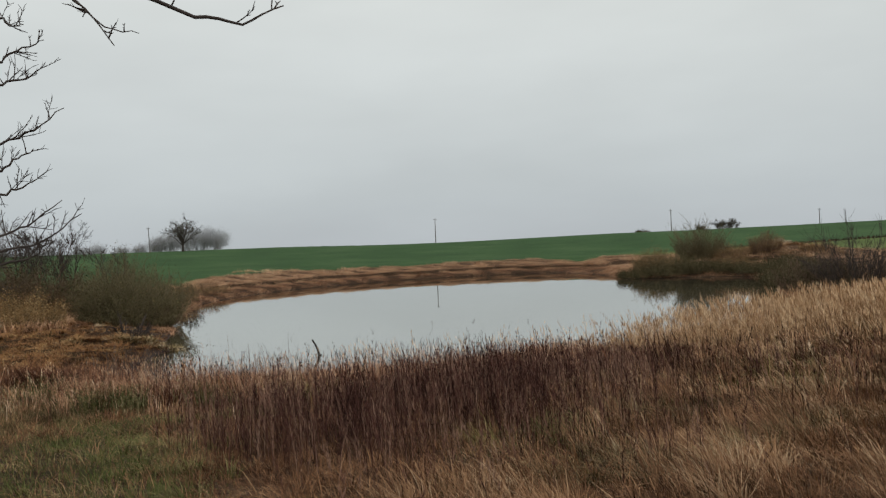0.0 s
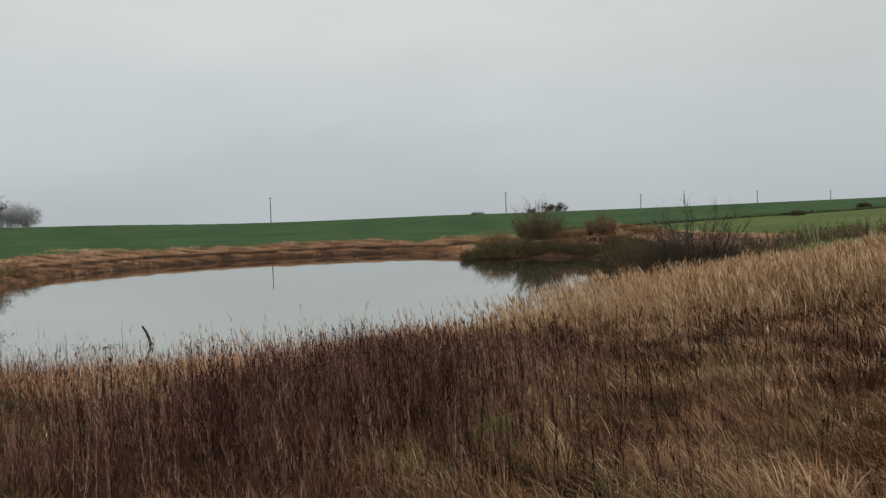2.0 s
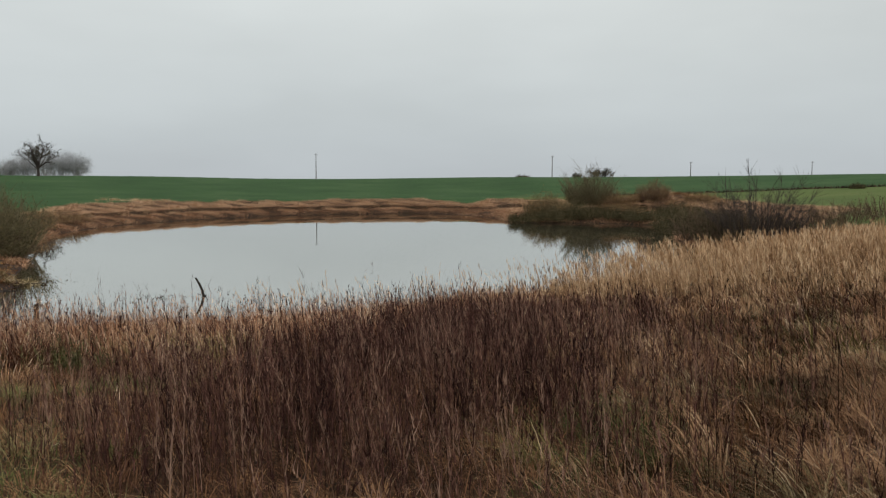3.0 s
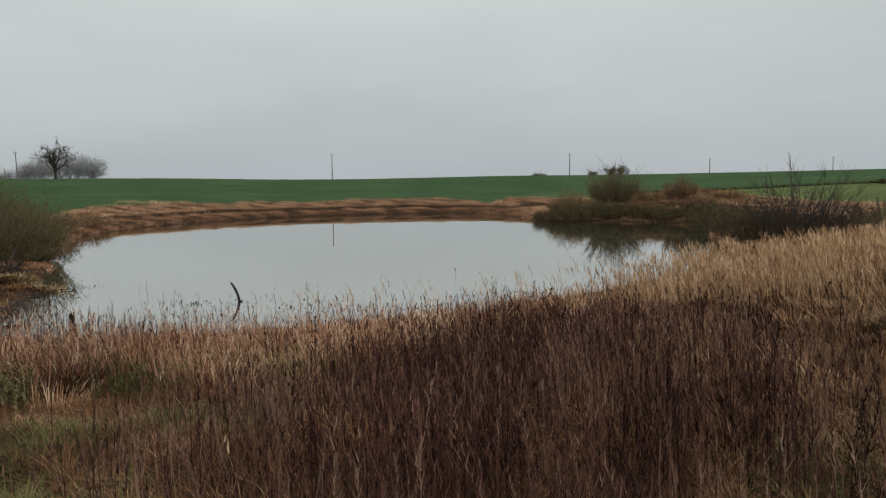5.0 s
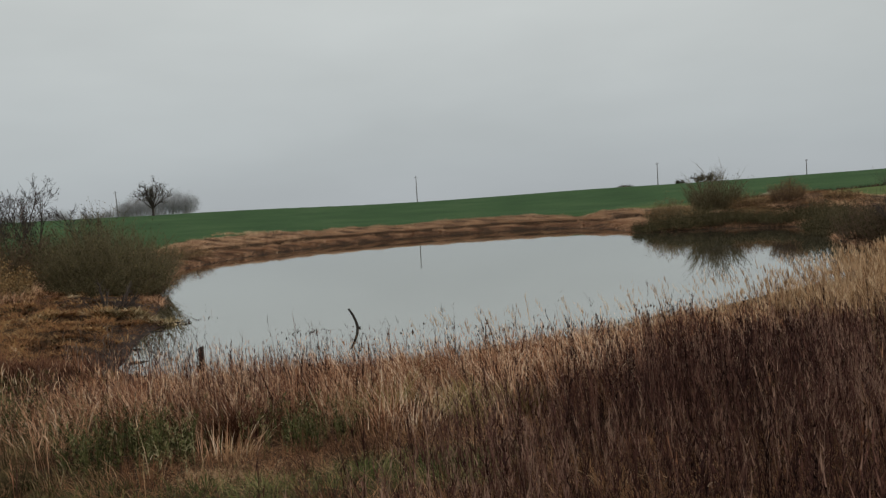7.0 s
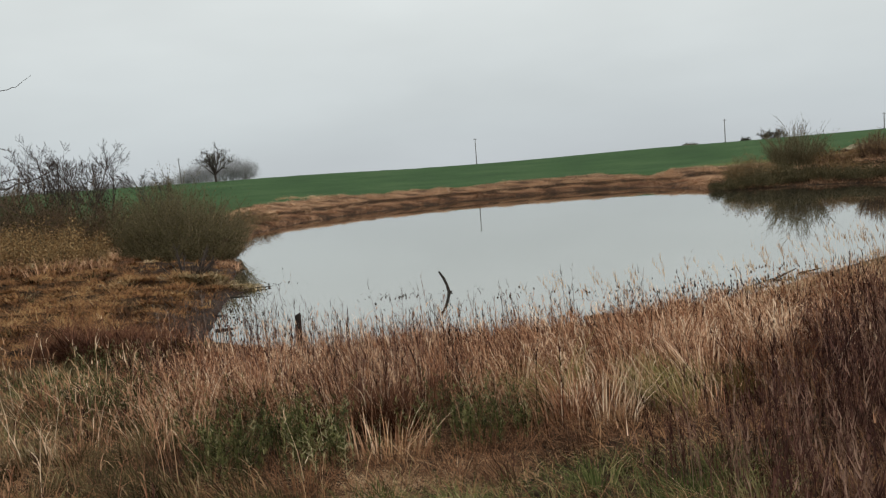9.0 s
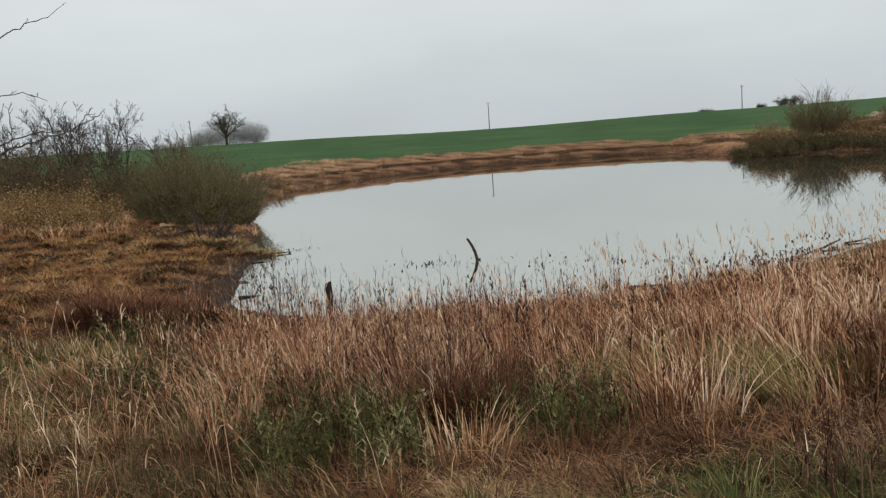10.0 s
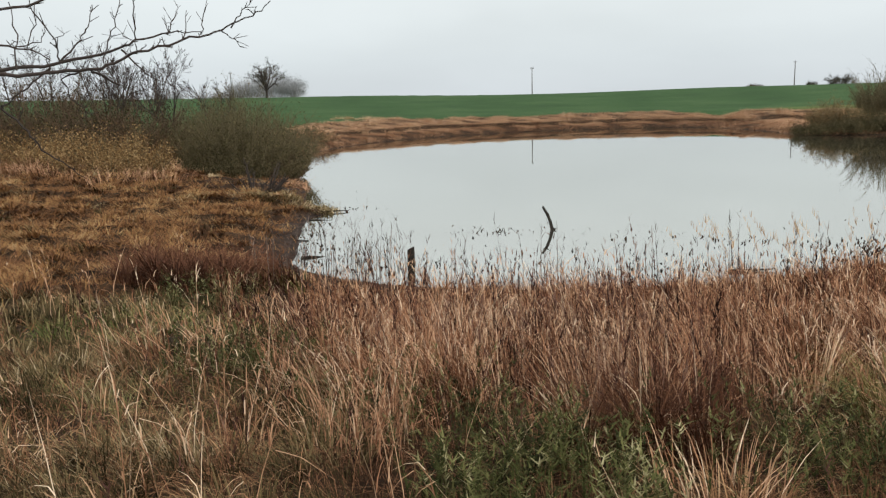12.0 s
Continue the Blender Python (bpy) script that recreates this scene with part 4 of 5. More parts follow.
def bare_tree(name, x, y, seed, tall, trunk_r, label, category="tree", deepest=3, count=(9, 6, 5), ratio=0.55, thin=0.012, lean=(0.0, 0.0), leaves=None, group="", bark=None, opening=0.9, wander=0.22, fork=1, lift=0.25):
    rng = random.Random(seed)
    root = thing(name, x, y, label, category, group)
    wood, fine, ends = Wood(), Wood(), []
    for k in range(fork):
        tilt = Vector((lean[0] + rng.uniform(-0.12, 0.12) * fork, lean[1] + rng.uniform(-0.12, 0.12) * fork, 1))
        pts = crooked(rng, Vector((0.12 * k, 0.07 * k, 0)), tilt, tall * (0.75 if fork == 1 else rng.uniform(0.6, 0.8)), 6, 0.07)
        branch_out(rng, wood, fine, pts, trunk_r, 0, deepest, count, ratio, wander, lift, opening, thin, ends)
    part("trunk", wood.mesh("trunk", bark or M_BARK), root)
    tagged(part("branchwork", fine.mesh("branchwork", bark or M_BARK), root, "fine bare twigs"), kind="stuff")
    if leaves:
        V, F, C = leaf_cloud(rng, ends, *leaves[:3])
        tagged(part("crown", array_mesh("crown", [tuple(p) for p in V], F, leaves[3], C), root, "thin dark crown"), kind="stuff")
    return root


def shrub(name, x, y, seed, wide, tall, stems, label, bark, leaf=None, category="bush", twigs=9, thin=0.012, arch=0.5, group="", sink=0.08, deep=1.0, single=False):
    """Many arching stems from a broad foot, each with short side twigs."""
    rng = random.Random(seed)
    root = thing(name, x, y, label, category, group, sink)
    wood, fine, ends = Wood(), Wood(), []
    for k in range(stems):
        if single:
            wood = Wood()
            fine = wood
        a, q = rng.uniform(0, 6.283), rng.random() ** 0.5
        foot = Vector((math.cos(a) * q * wide * 0.5, math.sin(a) * q * wide * 0.5 * deep, 0))
        way = Vector((math.cos(a) * q * arch, math.sin(a) * q * arch * deep, 1))
        ln = tall * rng.uniform(0.35, 1.08) * (1 - 0.5 * q * q)
        pts = crooked(rng, foot, way, ln, 5, 0.13, -0.05)
        wood.tube(pts, [thin * (1.9 - 1.3 * i / 5) for i in range(6)], 3)
        for t in range(twigs):
            p, w = along(pts, rng.uniform(0.15, 1.0))
            ring = rng.randint(1, 4)
            if single:
                p = pts[ring]
            out = (w + Vector((rng.uniform(-1, 1), rng.uniform(-1, 1), rng.uniform(-0.3, 0.6))) * 0.9).normalized()
            sub = crooked(rng, p, out, tall * rng.uniform(0.10, 0.28), 1, 0.2)
            base = len(fine.v)
            fine.tube(sub, [thin * 0.75, thin * 0.35], 3)
            if single:
                fine.f.append((3 * ring, 3 * ring + 1, base + 1, base))
            ends.append(sub[-1])
            ends.append(p)
        if single:
            part("stem", wood.mesh("stem", bark), root)
    if single:
        return root
    tagged(part("bush_body", wood.mesh("bush_body", bark), root), kind="stuff")
    tagged(part("branchwork", fine.mesh("branchwork", bark), root), kind="stuff")
    if leaf:
        V, F, C = leaf_cloud(rng, ends, leaf[0], leaf[1], leaf[2])
        tagged(part("foliage", array_mesh("foliage", [tuple(p) for p in V], F, leaf[3], C), root, "sparse withered leaves"), kind="stuff")
    return root


# left shore thicket
OLIVE = (2, 0.12, 0.05, M_OLIVE_LEAF)
shrub("willow_bush", -18.3, 48.5, 101, 4.8, 3.7, 330, "dense olive brown willow bush leaning over the pond", M_TWIG, OLIVE, arch=0.55, thin=0.013, twigs=8)
shrub("willow_bush", -19.9, 48.6, 102, 3.2, 3.5, 220, "dense olive brown willow bush beside the pond", M_TWIG, OLIVE, arch=0.5, thin=0.013, twigs=8)
shrub("willow_bush", -21.0, 53.0, 103, 5.0, 4.2, 240, "tall olive brown willow bush behind the shore", M_TWIG, OLIVE, arch=0.5, thin=0.013, twigs=8)
shrub("willow_bush", -16.9, 47.0, 108, 2.6, 1.3, 130, "low grey-brown willow fringe over the water", M_TWIG_BROWN, None, arch=1.0, thin=0.012, twigs=7)
shrub("willow_bush", -18.0, 46.4, 111, 4.6, 1.7, 220, "low dark olive willow skirt over the mud", M_TWIG, (5, 0.12, 0.05, M_DARK_OLIVE), arch=0.9, thin=0.012, twigs=7)
shrub("bramble_bush", -25.5, 50.0, 104, 5.5, 3.9, 250, "dark brown bramble thicket on the shore slope", M_TWIG_BROWN, (4, 0.14, 0.055, M_DARK_OLIVE), arch=0.9, thin=0.014)
shrub("bramble_bush", -31.0, 53.0, 105, 6.5, 4.2, 250, "dark brown bramble thicket on the shore slope", M_TWIG_BROWN, (4, 0.14, 0.055, M_DARK_OLIVE), arch=0.9, thin=0.014)
shrub("bramble_bush", -37.0, 54.0, 109, 7.0, 3.2, 200, "dark brown bramble thicket on the shore slope", M_TWIG_BROWN, None, arch=0.9, thin=0.014)
shrub("dead_bush", -14.9, 38.3, 106, 1.1, 1.6, 26, "small dark dead bush at the water's edge", M_BARK, None, arch=1.2, thin=0.026, twigs=4, single=True)
shrub("ochre_bush", -22.3, 42.2, 107, 4.2, 2.0, 170, "low ochre leafy bush in front of the thicket", M_TWIG, (13, 0.18, 0.05, M_OCHRE), arch=0.7, thin=0.010, twigs=6)
shrub("ochre_bush", -26.5, 44.5, 110, 4.6, 1.8, 150, "low ochre leafy bush in front of the thicket", M_TWIG, (13, 0.18, 0.05, M_OCHRE), arch=0.8, thin=0.010, twigs=6)
for k, (bx, by, bt, sd) in enumerate(((-24.4, 53.5, 6.4, 5), (-26.6, 55.0, 6.4, 6), (-29.2, 56.0, 6.6, 7), (-23.0, 57.5, 5.6, 8), (-33.0, 57.0, 6.0, 9), (-31.0, 60.0, 6.0, 12), (-37.0, 59.0, 5.6, 13))):
    bare_tree("bare_tree", bx, by, 200 + sd, bt, 0.065, "slender bare alder with upright branches", group="bare trees behind the thicket", count=(15, 8, 5), ratio=0.42, thin=0.0085, opening=0.8, fork=3, lift=0.28, wander=0.18)

# right shore thicket
FAR_OLIVE, FAR_OCHRE = (4, 0.2, 0.065, M_DARK_OLIVE), (3, 0.2, 0.06, M_OCHRE)
shrub("thicket_bush", 22.2, 85.5, 111, 4.0, 2.5, 200, "olive and ochre bush reflected in the pond", M_TWIG, FAR_OCHRE, arch=0.5, thin=0.018, twigs=6)
shrub("thicket_bush", 28.0, 89.5, 112, 3.6, 4.7, 230, "grey-brown rounded bush on the far shore", M_TWIG, (2, 0.15, 0.05, M_DARK_OLIVE), arch=0.75, thin=0.018, twigs=7)
shrub("thicket_bush", 25.0, 80.8, 113, 4.5, 1.5, 170, "dark olive low bush overhanging the water", M_TWIG, FAR_OLIVE, arch=0.8, thin=0.018, deep=0.5, twigs=6)
shrub("thicket_bush", 19.0, 81.3, 114, 3.0, 1.0, 110, "dark olive low bush overhanging the water", M_TWIG, FAR_OLIVE, arch=0.9, thin=0.018, twigs=6)
shrub("thicket_bush", 21.8, 80.9, 121, 3.4, 1.4, 130, "dark olive bush overhanging the water", M_TWIG, FAR_OLIVE, arch=0.7, thin=0.018, twigs=6)
shrub("thicket_bush", 33.6, 85.0, 115, 2.8, 2.3, 140, "dull rusty brown bush on the far shore", M_TWIG_BROWN, (3, 0.15, 0.05, M_OCHRE), arch=0.5, thin=0.018, twigs=6)
shrub("thicket_bush", 29.6, 77.2, 116, 4.0, 1.2, 130, "dark olive low bush overhanging the water", M_TWIG, FAR_OLIVE, arch=0.8, thin=0.018, twigs=6)
shrub("thicket_bush", 26.4, 61.0, 117, 4.8, 2.1, 220, "dark olive bush on the pond side", M_TWIG, FAR_OLIVE, arch=0.8, thin=0.015, twigs=6)
shrub("thicket_bush", 29.0, 82.5, 122, 3.4, 1.3, 110, "rusty tan bush on the far shore", M_TWIG_BROWN, FAR_OCHRE, arch=0.6, thin=0.018, twigs=6)
shrub("thicket_bush", 37.5, 82.0, 123, 3.0, 0.9, 80, "rusty tan bush on the far shore", M_TWIG_BROWN, FAR_OCHRE, arch=0.6, thin=0.018, twigs=6)
shrub("thicket_bush", 32.5, 76.0, 124, 4.0, 1.5, 120, "dark olive low bush overhanging the water", M_TWIG, FAR_OLIVE, arch=0.7, thin=0.018, twigs=6)
shrub("thicket_bush", 30.0, 68.0, 125, 4.0, 1.7, 120, "dark olive bush on the pond side", M_TWIG, FAR_OLIVE, arch=0.7, thin=0.016, twigs=6)
shrub("thicket_bush", 24.6, 86.0, 126, 3.2, 1.9, 130, "olive and ochre bush on the far shore", M_TWIG, (3, 0.2, 0.06, M_OLIVE_LEAF), arch=0.8, thin=0.018, twigs=6)
shrub("thicket_bush", 30.8, 86.5, 127, 3.4, 1.3, 120, "pale tan withered bush on the far shore", M_TWIG_BROWN, FAR_OCHRE, arch=0.9, thin=0.016, twigs=6)
shrub("thicket_bush", 27.4, 80.0, 128, 3.6, 1.3, 120, "grey-olive low bush overhanging the water", M_TWIG, FAR_OLIVE, arch=0.9, thin=0.018, twigs=6)
for k, (bx, by, w, h) in enumerate(((-22.6, 66.0, 3.4, 1.5), (-23.6, 71.0, 4.0, 1.6), (-22.4, 76.5, 3.6, 1.1))):
    shrub("scrub_bush", bx, by, 140 + k, w, h, 130, "rusty brown leafless scrub on the far bank", M_TWIG_BROWN, (2, 0.16, 0.05, M_OCHRE), arch=0.9, thin=0.014, group="scrub on the far bank", twigs=6)
DARK = (2, 0.14, 0.06, M_DARK_OLIVE)
shrub("sallow_bush", 23.4, 48.8, 118, 4.4, 2.1, 240, "dark olive bush at the foot of a bare sallow", M_TWIG_BROWN, DARK, arch=0.6, thin=0.012, twigs=7)
shrub("sallow_bush", 23.6, 52.5, 119, 4.0, 2.3, 200, "dark olive bush behind the reed grass", M_TWIG_BROWN, DARK, arch=0.6, thin=0.013, twigs=7)
shrub("bare_sallow", 24.4, 48.0, 120, 3.6, 4.6, 150, "open bare sallow with dark upright stems", M_BARK, None, "bush", 12, 0.013, 0.9, single=True)
for k, (bx, by, w, h) in enumerate(((27, 47.5, 3.6, 1.6), (30.5, 49, 4, 1.5), (34.5, 50, 5, 1.6), (39, 51, 5, 1.6), (44, 52, 5, 1.5), (49, 53, 5, 1.5), (54, 55, 5, 1.5))):
    shrub("hedge_bush", bx, by, 130 + k, w, h, 110, "low brown leafless hedge behind reed grass", M_TWIG_BROWN, (1, 0.12, 0.05, M_OLIVE_LEAF), arch=0.7, thin=0.014, group="low hedge", twigs=6)


# ---- near bare trees whose limbs reach into the picture ----
def overhanging_tree(name, x, y, tall, trunk_r, seed, limbs, label, twigs=()):
    """A bare tree with given leading limbs, world places, that carry spurs and twigs."""
    rng = random.Random(seed)
    root = thing(name, x, y, label, "tree")
    o = Vector(root.location)
    wood, fine, ends = Wood(), Wood(), []
    trunk = crooked(rng, Vector((0, 0, 0)), Vector((0.03, 0.02, 1)), tall * 0.8, 7, 0.06)
    wood.tube(trunk, [trunk_r * (1 - 0.75 * k / 7) for k in range(8)], 8)
    part("trunk", wood.mesh("trunk", M_BARK), root)
    for guide, r, spurs, spur_len, spur_r in limbs:
        wood, fine = Wood(), Wood()
        first = Vector(guide[0]) - o
        s = min(0.95, max(0.15, (first.z - 0.4) / (tall * 0.8)))
        p, w = along(trunk, s)
        pts = [p] + [Vector(q) - o for q in guide]
        # finer, slightly crooked line along the guide
        line = []
        for k in range(len(pts) - 1):
            m = 4
            for j in range(m):
                q = pts[k].lerp(pts[k + 1], j / m)
                line.append(q + Vector((rng.uniform(-1, 1), rng.uniform(-1, 1), rng.uniform(-1, 1))) * 0.007)
        line.append(pts[-1])
        n = len(line)
        wood.tube(line, [r * (1 - 0.82 * k / (n - 1)) for k in range(n)], 5)
        for k in range(spurs):
            s = rng.uniform(0.2, 0.97)
            p, w = along(line, s)
            out = (w * 0.6 + Vector((rng.uniform(-0.8, 0.8), rng.uniform(-0.8, 0.8), rng.uniform(-0.4, 1.7)))).normalized()
            ln = spur_len * rng.uniform(0.35, 1.2) * (1.2 - 0.7 * s)
            sub = crooked(rng, p, out, ln, 4, 0.16, 0.1)
            fine.tube(sub, [spur_r * (1 - 0.15 * i) for i in range(5)], 4)
            for j in range(5):
                q, w2 = along(sub, rng.uniform(0.2, 1))
                o2 = (w2 + Vector((rng.uniform(-1, 1), rng.uniform(-1, 1), rng.uniform(-0.5, 1)))).normalized()
                tw = crooked(rng, q, o2, ln * rng.uniform(0.12, 0.45), 2, 0.2)
                fine.tube(tw, [spur_r * 0.6, spur_r * 0.5, spur_r * 0.35], 3)
        limb = part("limb", wood.mesh("limb", M_BARK), root)
        tagged(part("branchwork", fine.mesh("branchwork", M_BARK), limb, "thin dark spurs and twigs"), kind="stuff")
    # crooked side twigs with knobs and short spurs
    for guide, r in twigs:
        r, wood = 0.62 * r, Wood()
        pts = [Vector(q) - o for q in guide]
        line = [pts[k].lerp(pts[k + 1], j / 4) + Vector((rng.uniform(-1, 1), rng.uniform(-1, 1), rng.uniform(-1, 1))) * 0.006 for k in range(len(pts) - 1) for j in range(4)] + [pts[-1]]
        n = len(line)
        wood.tube(line, [r * (1 - 0.6 * k / (n - 1)) * rng.uniform(0.85, 1.25) for k in range(n)], 5)
        for k in range(2 + n // 3):
            q, w = along(line, rng.uniform(0.1, 0.98))
            side = (w + Vector((rng.uniform(-1, 1), rng.uniform(-1, 1), rng.uniform(-0.6, 1.2)))).normalized()
            wood.tube([q, q + side * rng.uniform(0.012, 0.07)], [r * 0.55, r * 0.35], 4)
        part("twig", wood.mesh("twig", M_BARK), root)
    return root


overhanging_tree("wild_pear_tree", -10.4, 12.6, 8.5, 0.16, 7, [
    ([(-8.07, 13.34, 3.45), (-7.93, 13.36, 3.47), (-7.69, 13.38, 3.50), (-7.48, 13.41, 3.54), (-7.38, 13.42, 3.58), (-7.25, 13.44, 3.61), (-7.12, 13.45, 3.61)], 0.0105, 20, 0.05, 0.0024),
    ([(-8.00, 13.29, 3.47), (-7.83, 13.30, 3.45), (-7.67, 13.32, 3.46), (-7.50, 13.33, 3.47), (-7.38, 13.35, 3.52), (-7.23, 13.37, 3.56), (-7.07, 13.39, 3.60), (-6.98, 13.41, 3.63), (-6.88, 13.42, 3.67), (-6.83, 13.44, 3.72)], 0.0095, 24, 0.05, 0.0024),
    ([(-7.72, 13.16, 3.69), (-7.56, 13.17, 3.73), (-7.36, 13.19, 3.80), (-7.17, 13.21, 3.82), (-7.04, 13.21, 3.77)], 0.0065, 7, 0.05, 0.0022),
    ([(-7.5, 12.9, 3.98), (-7.05, 12.84, 4.07), (-6.88, 12.79, 4.11), (-6.74, 12.74, 4.13), (-6.61, 12.68, 4.18)], 0.0048, 4, 0.04, 0.002),
    ([(-7.95, 13.16, 3.42), (-7.82, 13.16, 3.33), (-7.71, 13.15, 3.24), (-7.66, 13.14, 3.17), (-7.56, 13.14, 3.10), (-7.50, 13.14, 3.06)], 0.0065, 8, 0.05, 0.0022),
    ([(-9.0, 12.9, 4.8), (-8.4, 13.2, 5.2), (-7.9, 13.5, 5.5)], 0.024, 16, 0.5, 0.006),
    ([(-9.2, 12.4, 5.3), (-8.6, 12.0, 5.8), (-8.2, 11.7, 6.2)], 0.024, 16, 0.5, 0.006),
    ([(-9.4, 13.3, 6.1), (-8.8, 13.8, 6.8), (-8.4, 14.2, 7.4)], 0.024, 16, 0.6, 0.006),
    ([(-11.0, 13.3, 5.5), (-11.8, 13.9, 6.2), (-12.3, 14.2, 6.9)], 0.024, 16, 0.6, 0.006),
    ([(-11.2, 12.0, 4.8), (-12.0, 11.6, 5.4), (-12.8, 11.2, 5.8)], 0.024, 16, 0.6, 0.006),
], "bare wild pear tree with dark spurred twigs", [
    ([(-7.69, 13.38, 3.50), (-7.69, 13.36, 3.59), (-7.75, 13.33, 3.70), (-7.77, 13.31, 3.79)], 0.006),
    ([(-7.69, 13.38, 3.50), (-7.63, 13.44, 3.59), (-7.61, 13.49, 3.65), (-7.61, 13.53, 3.74)], 0.006),
    ([(-7.51, 13.38, 3.49), (-7.51, 13.43, 3.58), (-7.49, 13.48, 3.67), (-7.48, 13.54, 3.80)], 0.005),
    ([(-7.38, 13.42, 3.58), (-7.38, 13.39, 3.68), (-7.33, 13.36, 3.79)], 0.005),
    ([(-7.25, 13.44, 3.61), (-7.25, 13.51, 3.69), (-7.25, 13.57, 3.73)], 0.004),
    ([(-7.25, 13.44, 3.61), (-7.28, 13.45, 3.67)], 0.003),
    ([(-7.17, 13.38, 3.58), (-7.19, 13.48, 3.70)], 0.004),
    ([(-7.10, 13.39, 3.60), (-7.10, 13.43, 3.67), (-7.08, 13.47, 3.77)], 0.004),
    ([(-6.99, 13.41, 3.62), (-6.93, 13.39, 3.68), (-6.87, 13.37, 3.73)], 0.005),
    ([(-7.84, 13.33, 3.48), (-7.89, 13.43, 3.62), (-7.97, 13.53, 3.76)], 0.006),
    ([(-7.99, 13.39, 3.58), (-7.82, 13.39, 3.56), (-7.72, 13.37, 3.51)], 0.007),
    ([(-7.43, 13.39, 3.54), (-7.40, 13.45, 3.48), (-7.37, 13.52, 3.44), (-7.31, 13.58, 3.41)], 0.006),
    ([(-7.54, 13.33, 3.46), (-7.50, 13.41, 3.43), (-7.46, 13.49, 3.38), (-7.43, 13.57, 3.31)], 0.007),
    ([(-7.71, 13.35, 3.48), (-7.78, 13.29, 3.40), (-7.87, 13.24, 3.33), (-7.92, 13.19, 3.29)], 0.007),
    ([(-7.03, 13.40, 3.61), (-7.00, 13.45, 3.58), (-6.97, 13.50, 3.55)], 0.004),
    ([(-7.58, 13.32, 3.46), (-7.69, 13.38, 3.44), (-7.68, 13.43, 3.36), (-7.63, 13.49, 3.29)], 0.006),
    ([(-7.70, 13.37, 3.59), (-7.66, 13.43, 3.63)], 0.003),
    ([(-7.85, 13.35, 3.56), (-7.78, 13.41, 3.59), (-7.78, 13.47, 3.66)], 0.004),
    ([(-7.48, 13.45, 3.67), (-7.50, 13.46, 3.70)], 0.003),
    ([(-7.37, 13.39, 3.57), (-7.43, 13.39, 3.61), (-7.51, 13.38, 3.57)], 0.003),
    ([(-7.81, 13.35, 3.55), (-7.79, 13.40, 3.66), (-7.80, 13.44, 3.75)], 0.004),
])
overhanging_tree("overhanging_tree", -4.6, 2.2, 7.0, 0.14, 9, [
    ([(-2.6, 2.9, 5.3), (-1.5, 3.1, 5.16), (-0.95, 3.26, 4.94), (-0.78, 3.30, 4.915), (-0.61, 3.34, 4.99)], 0.016, 9, 0.16, 0.004),
    ([(-2.4, 2.9, 5.2), (-1.45, 3.08, 5.06), (-1.33, 3.13, 4.95), (-1.24, 3.17, 4.81)], 0.010, 4, 0.14, 0.0035),
    ([(-2.4, 2.9, 5.2), (-1.40, 3.10, 5.02), (-1.28, 3.16, 4.88), (-1.15, 3.19, 4.86)], 0.008, 3, 0.10, 0.0035),
    ([(-2.76, 2.98, 3.98), (-1.86, 3.43, 4.03), (-1.72, 3.5, 4.07), (-1.57, 3.57, 4.19)], 0.010, 14, 0.16, 0.0025),
    ([(-2.74, 2.99, 4.44), (-1.84, 3.44, 4.49), (-1.73, 3.5, 4.55), (-1.62, 3.55, 4.65)], 0.010, 14, 0.16, 0.0025),
    ([(-2.73, 2.99, 4.78), (-1.83, 3.44, 4.83), (-1.75, 3.48, 4.9), (-1.68, 3.52, 4.94)], 0.010, 14, 0.16, 0.0025),
    ([(-2.73, 2.99, 4.69), (-1.83, 3.44, 4.74), (-1.75, 3.49, 4.77), (-1.67, 3.52, 4.83)], 0.010, 14, 0.16, 0.0025),
    ([(-2.75, 2.98, 4.22), (-1.85, 3.43, 4.27), (-1.77, 3.47, 4.31), (-1.73, 3.5, 4.34)], 0.010, 14, 0.16, 0.0025),
    ([(-2.76, 2.98, 4.05), (-1.86, 3.43, 4.1), (-1.76, 3.48, 4.14), (-1.64, 3.54, 4.25)], 0.010, 14, 0.16, 0.0025),
    ([(-2.75, 2.99, 4.33), (-1.85, 3.44, 4.38), (-1.79, 3.47, 4.43), (-1.73, 3.49, 4.47)], 0.010, 14, 0.16, 0.0025),
    ([(-2.73, 3.0, 4.97), (-1.83, 3.45, 5.02), (-1.78, 3.47, 4.99), (-1.75, 3.49, 5.0)], 0.010, 14, 0.16, 0.0025),
    ([(-2.76, 2.98, 3.93), (-1.86, 3.43, 3.98), (-1.75, 3.49, 4.01), (-1.67, 3.53, 4.08)], 0.010, 14, 0.16, 0.0025),
], "bare tree with thin twigs hanging over the path")


# ---- things at the water ----
def waterside_stick():
    root = thing("dead_stick", -4.91, 31.3, "crooked dark dead branch standing in the pond", "stick", sink=0.0)
    z0 = root.location.z
    w = Wood()
    pts = [Vector((0.06, 0, -0.3)), Vector((0.0, 0, -z0 + 0.0)), Vector((-0.05, 0, -z0 + 0.22)), Vector((-0.13, 0, -z0 + 0.42)), Vector((-0.25, 0, -z0 + 0.62))]
    w.tube(pts, [0.045, 0.05, 0.042, 0.04, 0.03], 7)
    w.tube([pts[1], pts[1] + Vector((0.1, 0.02, 0.04))], [0.035, 0.015], 5)
    part("branch", w.mesh("branch", M_WOOD), root)


waterside_stick()


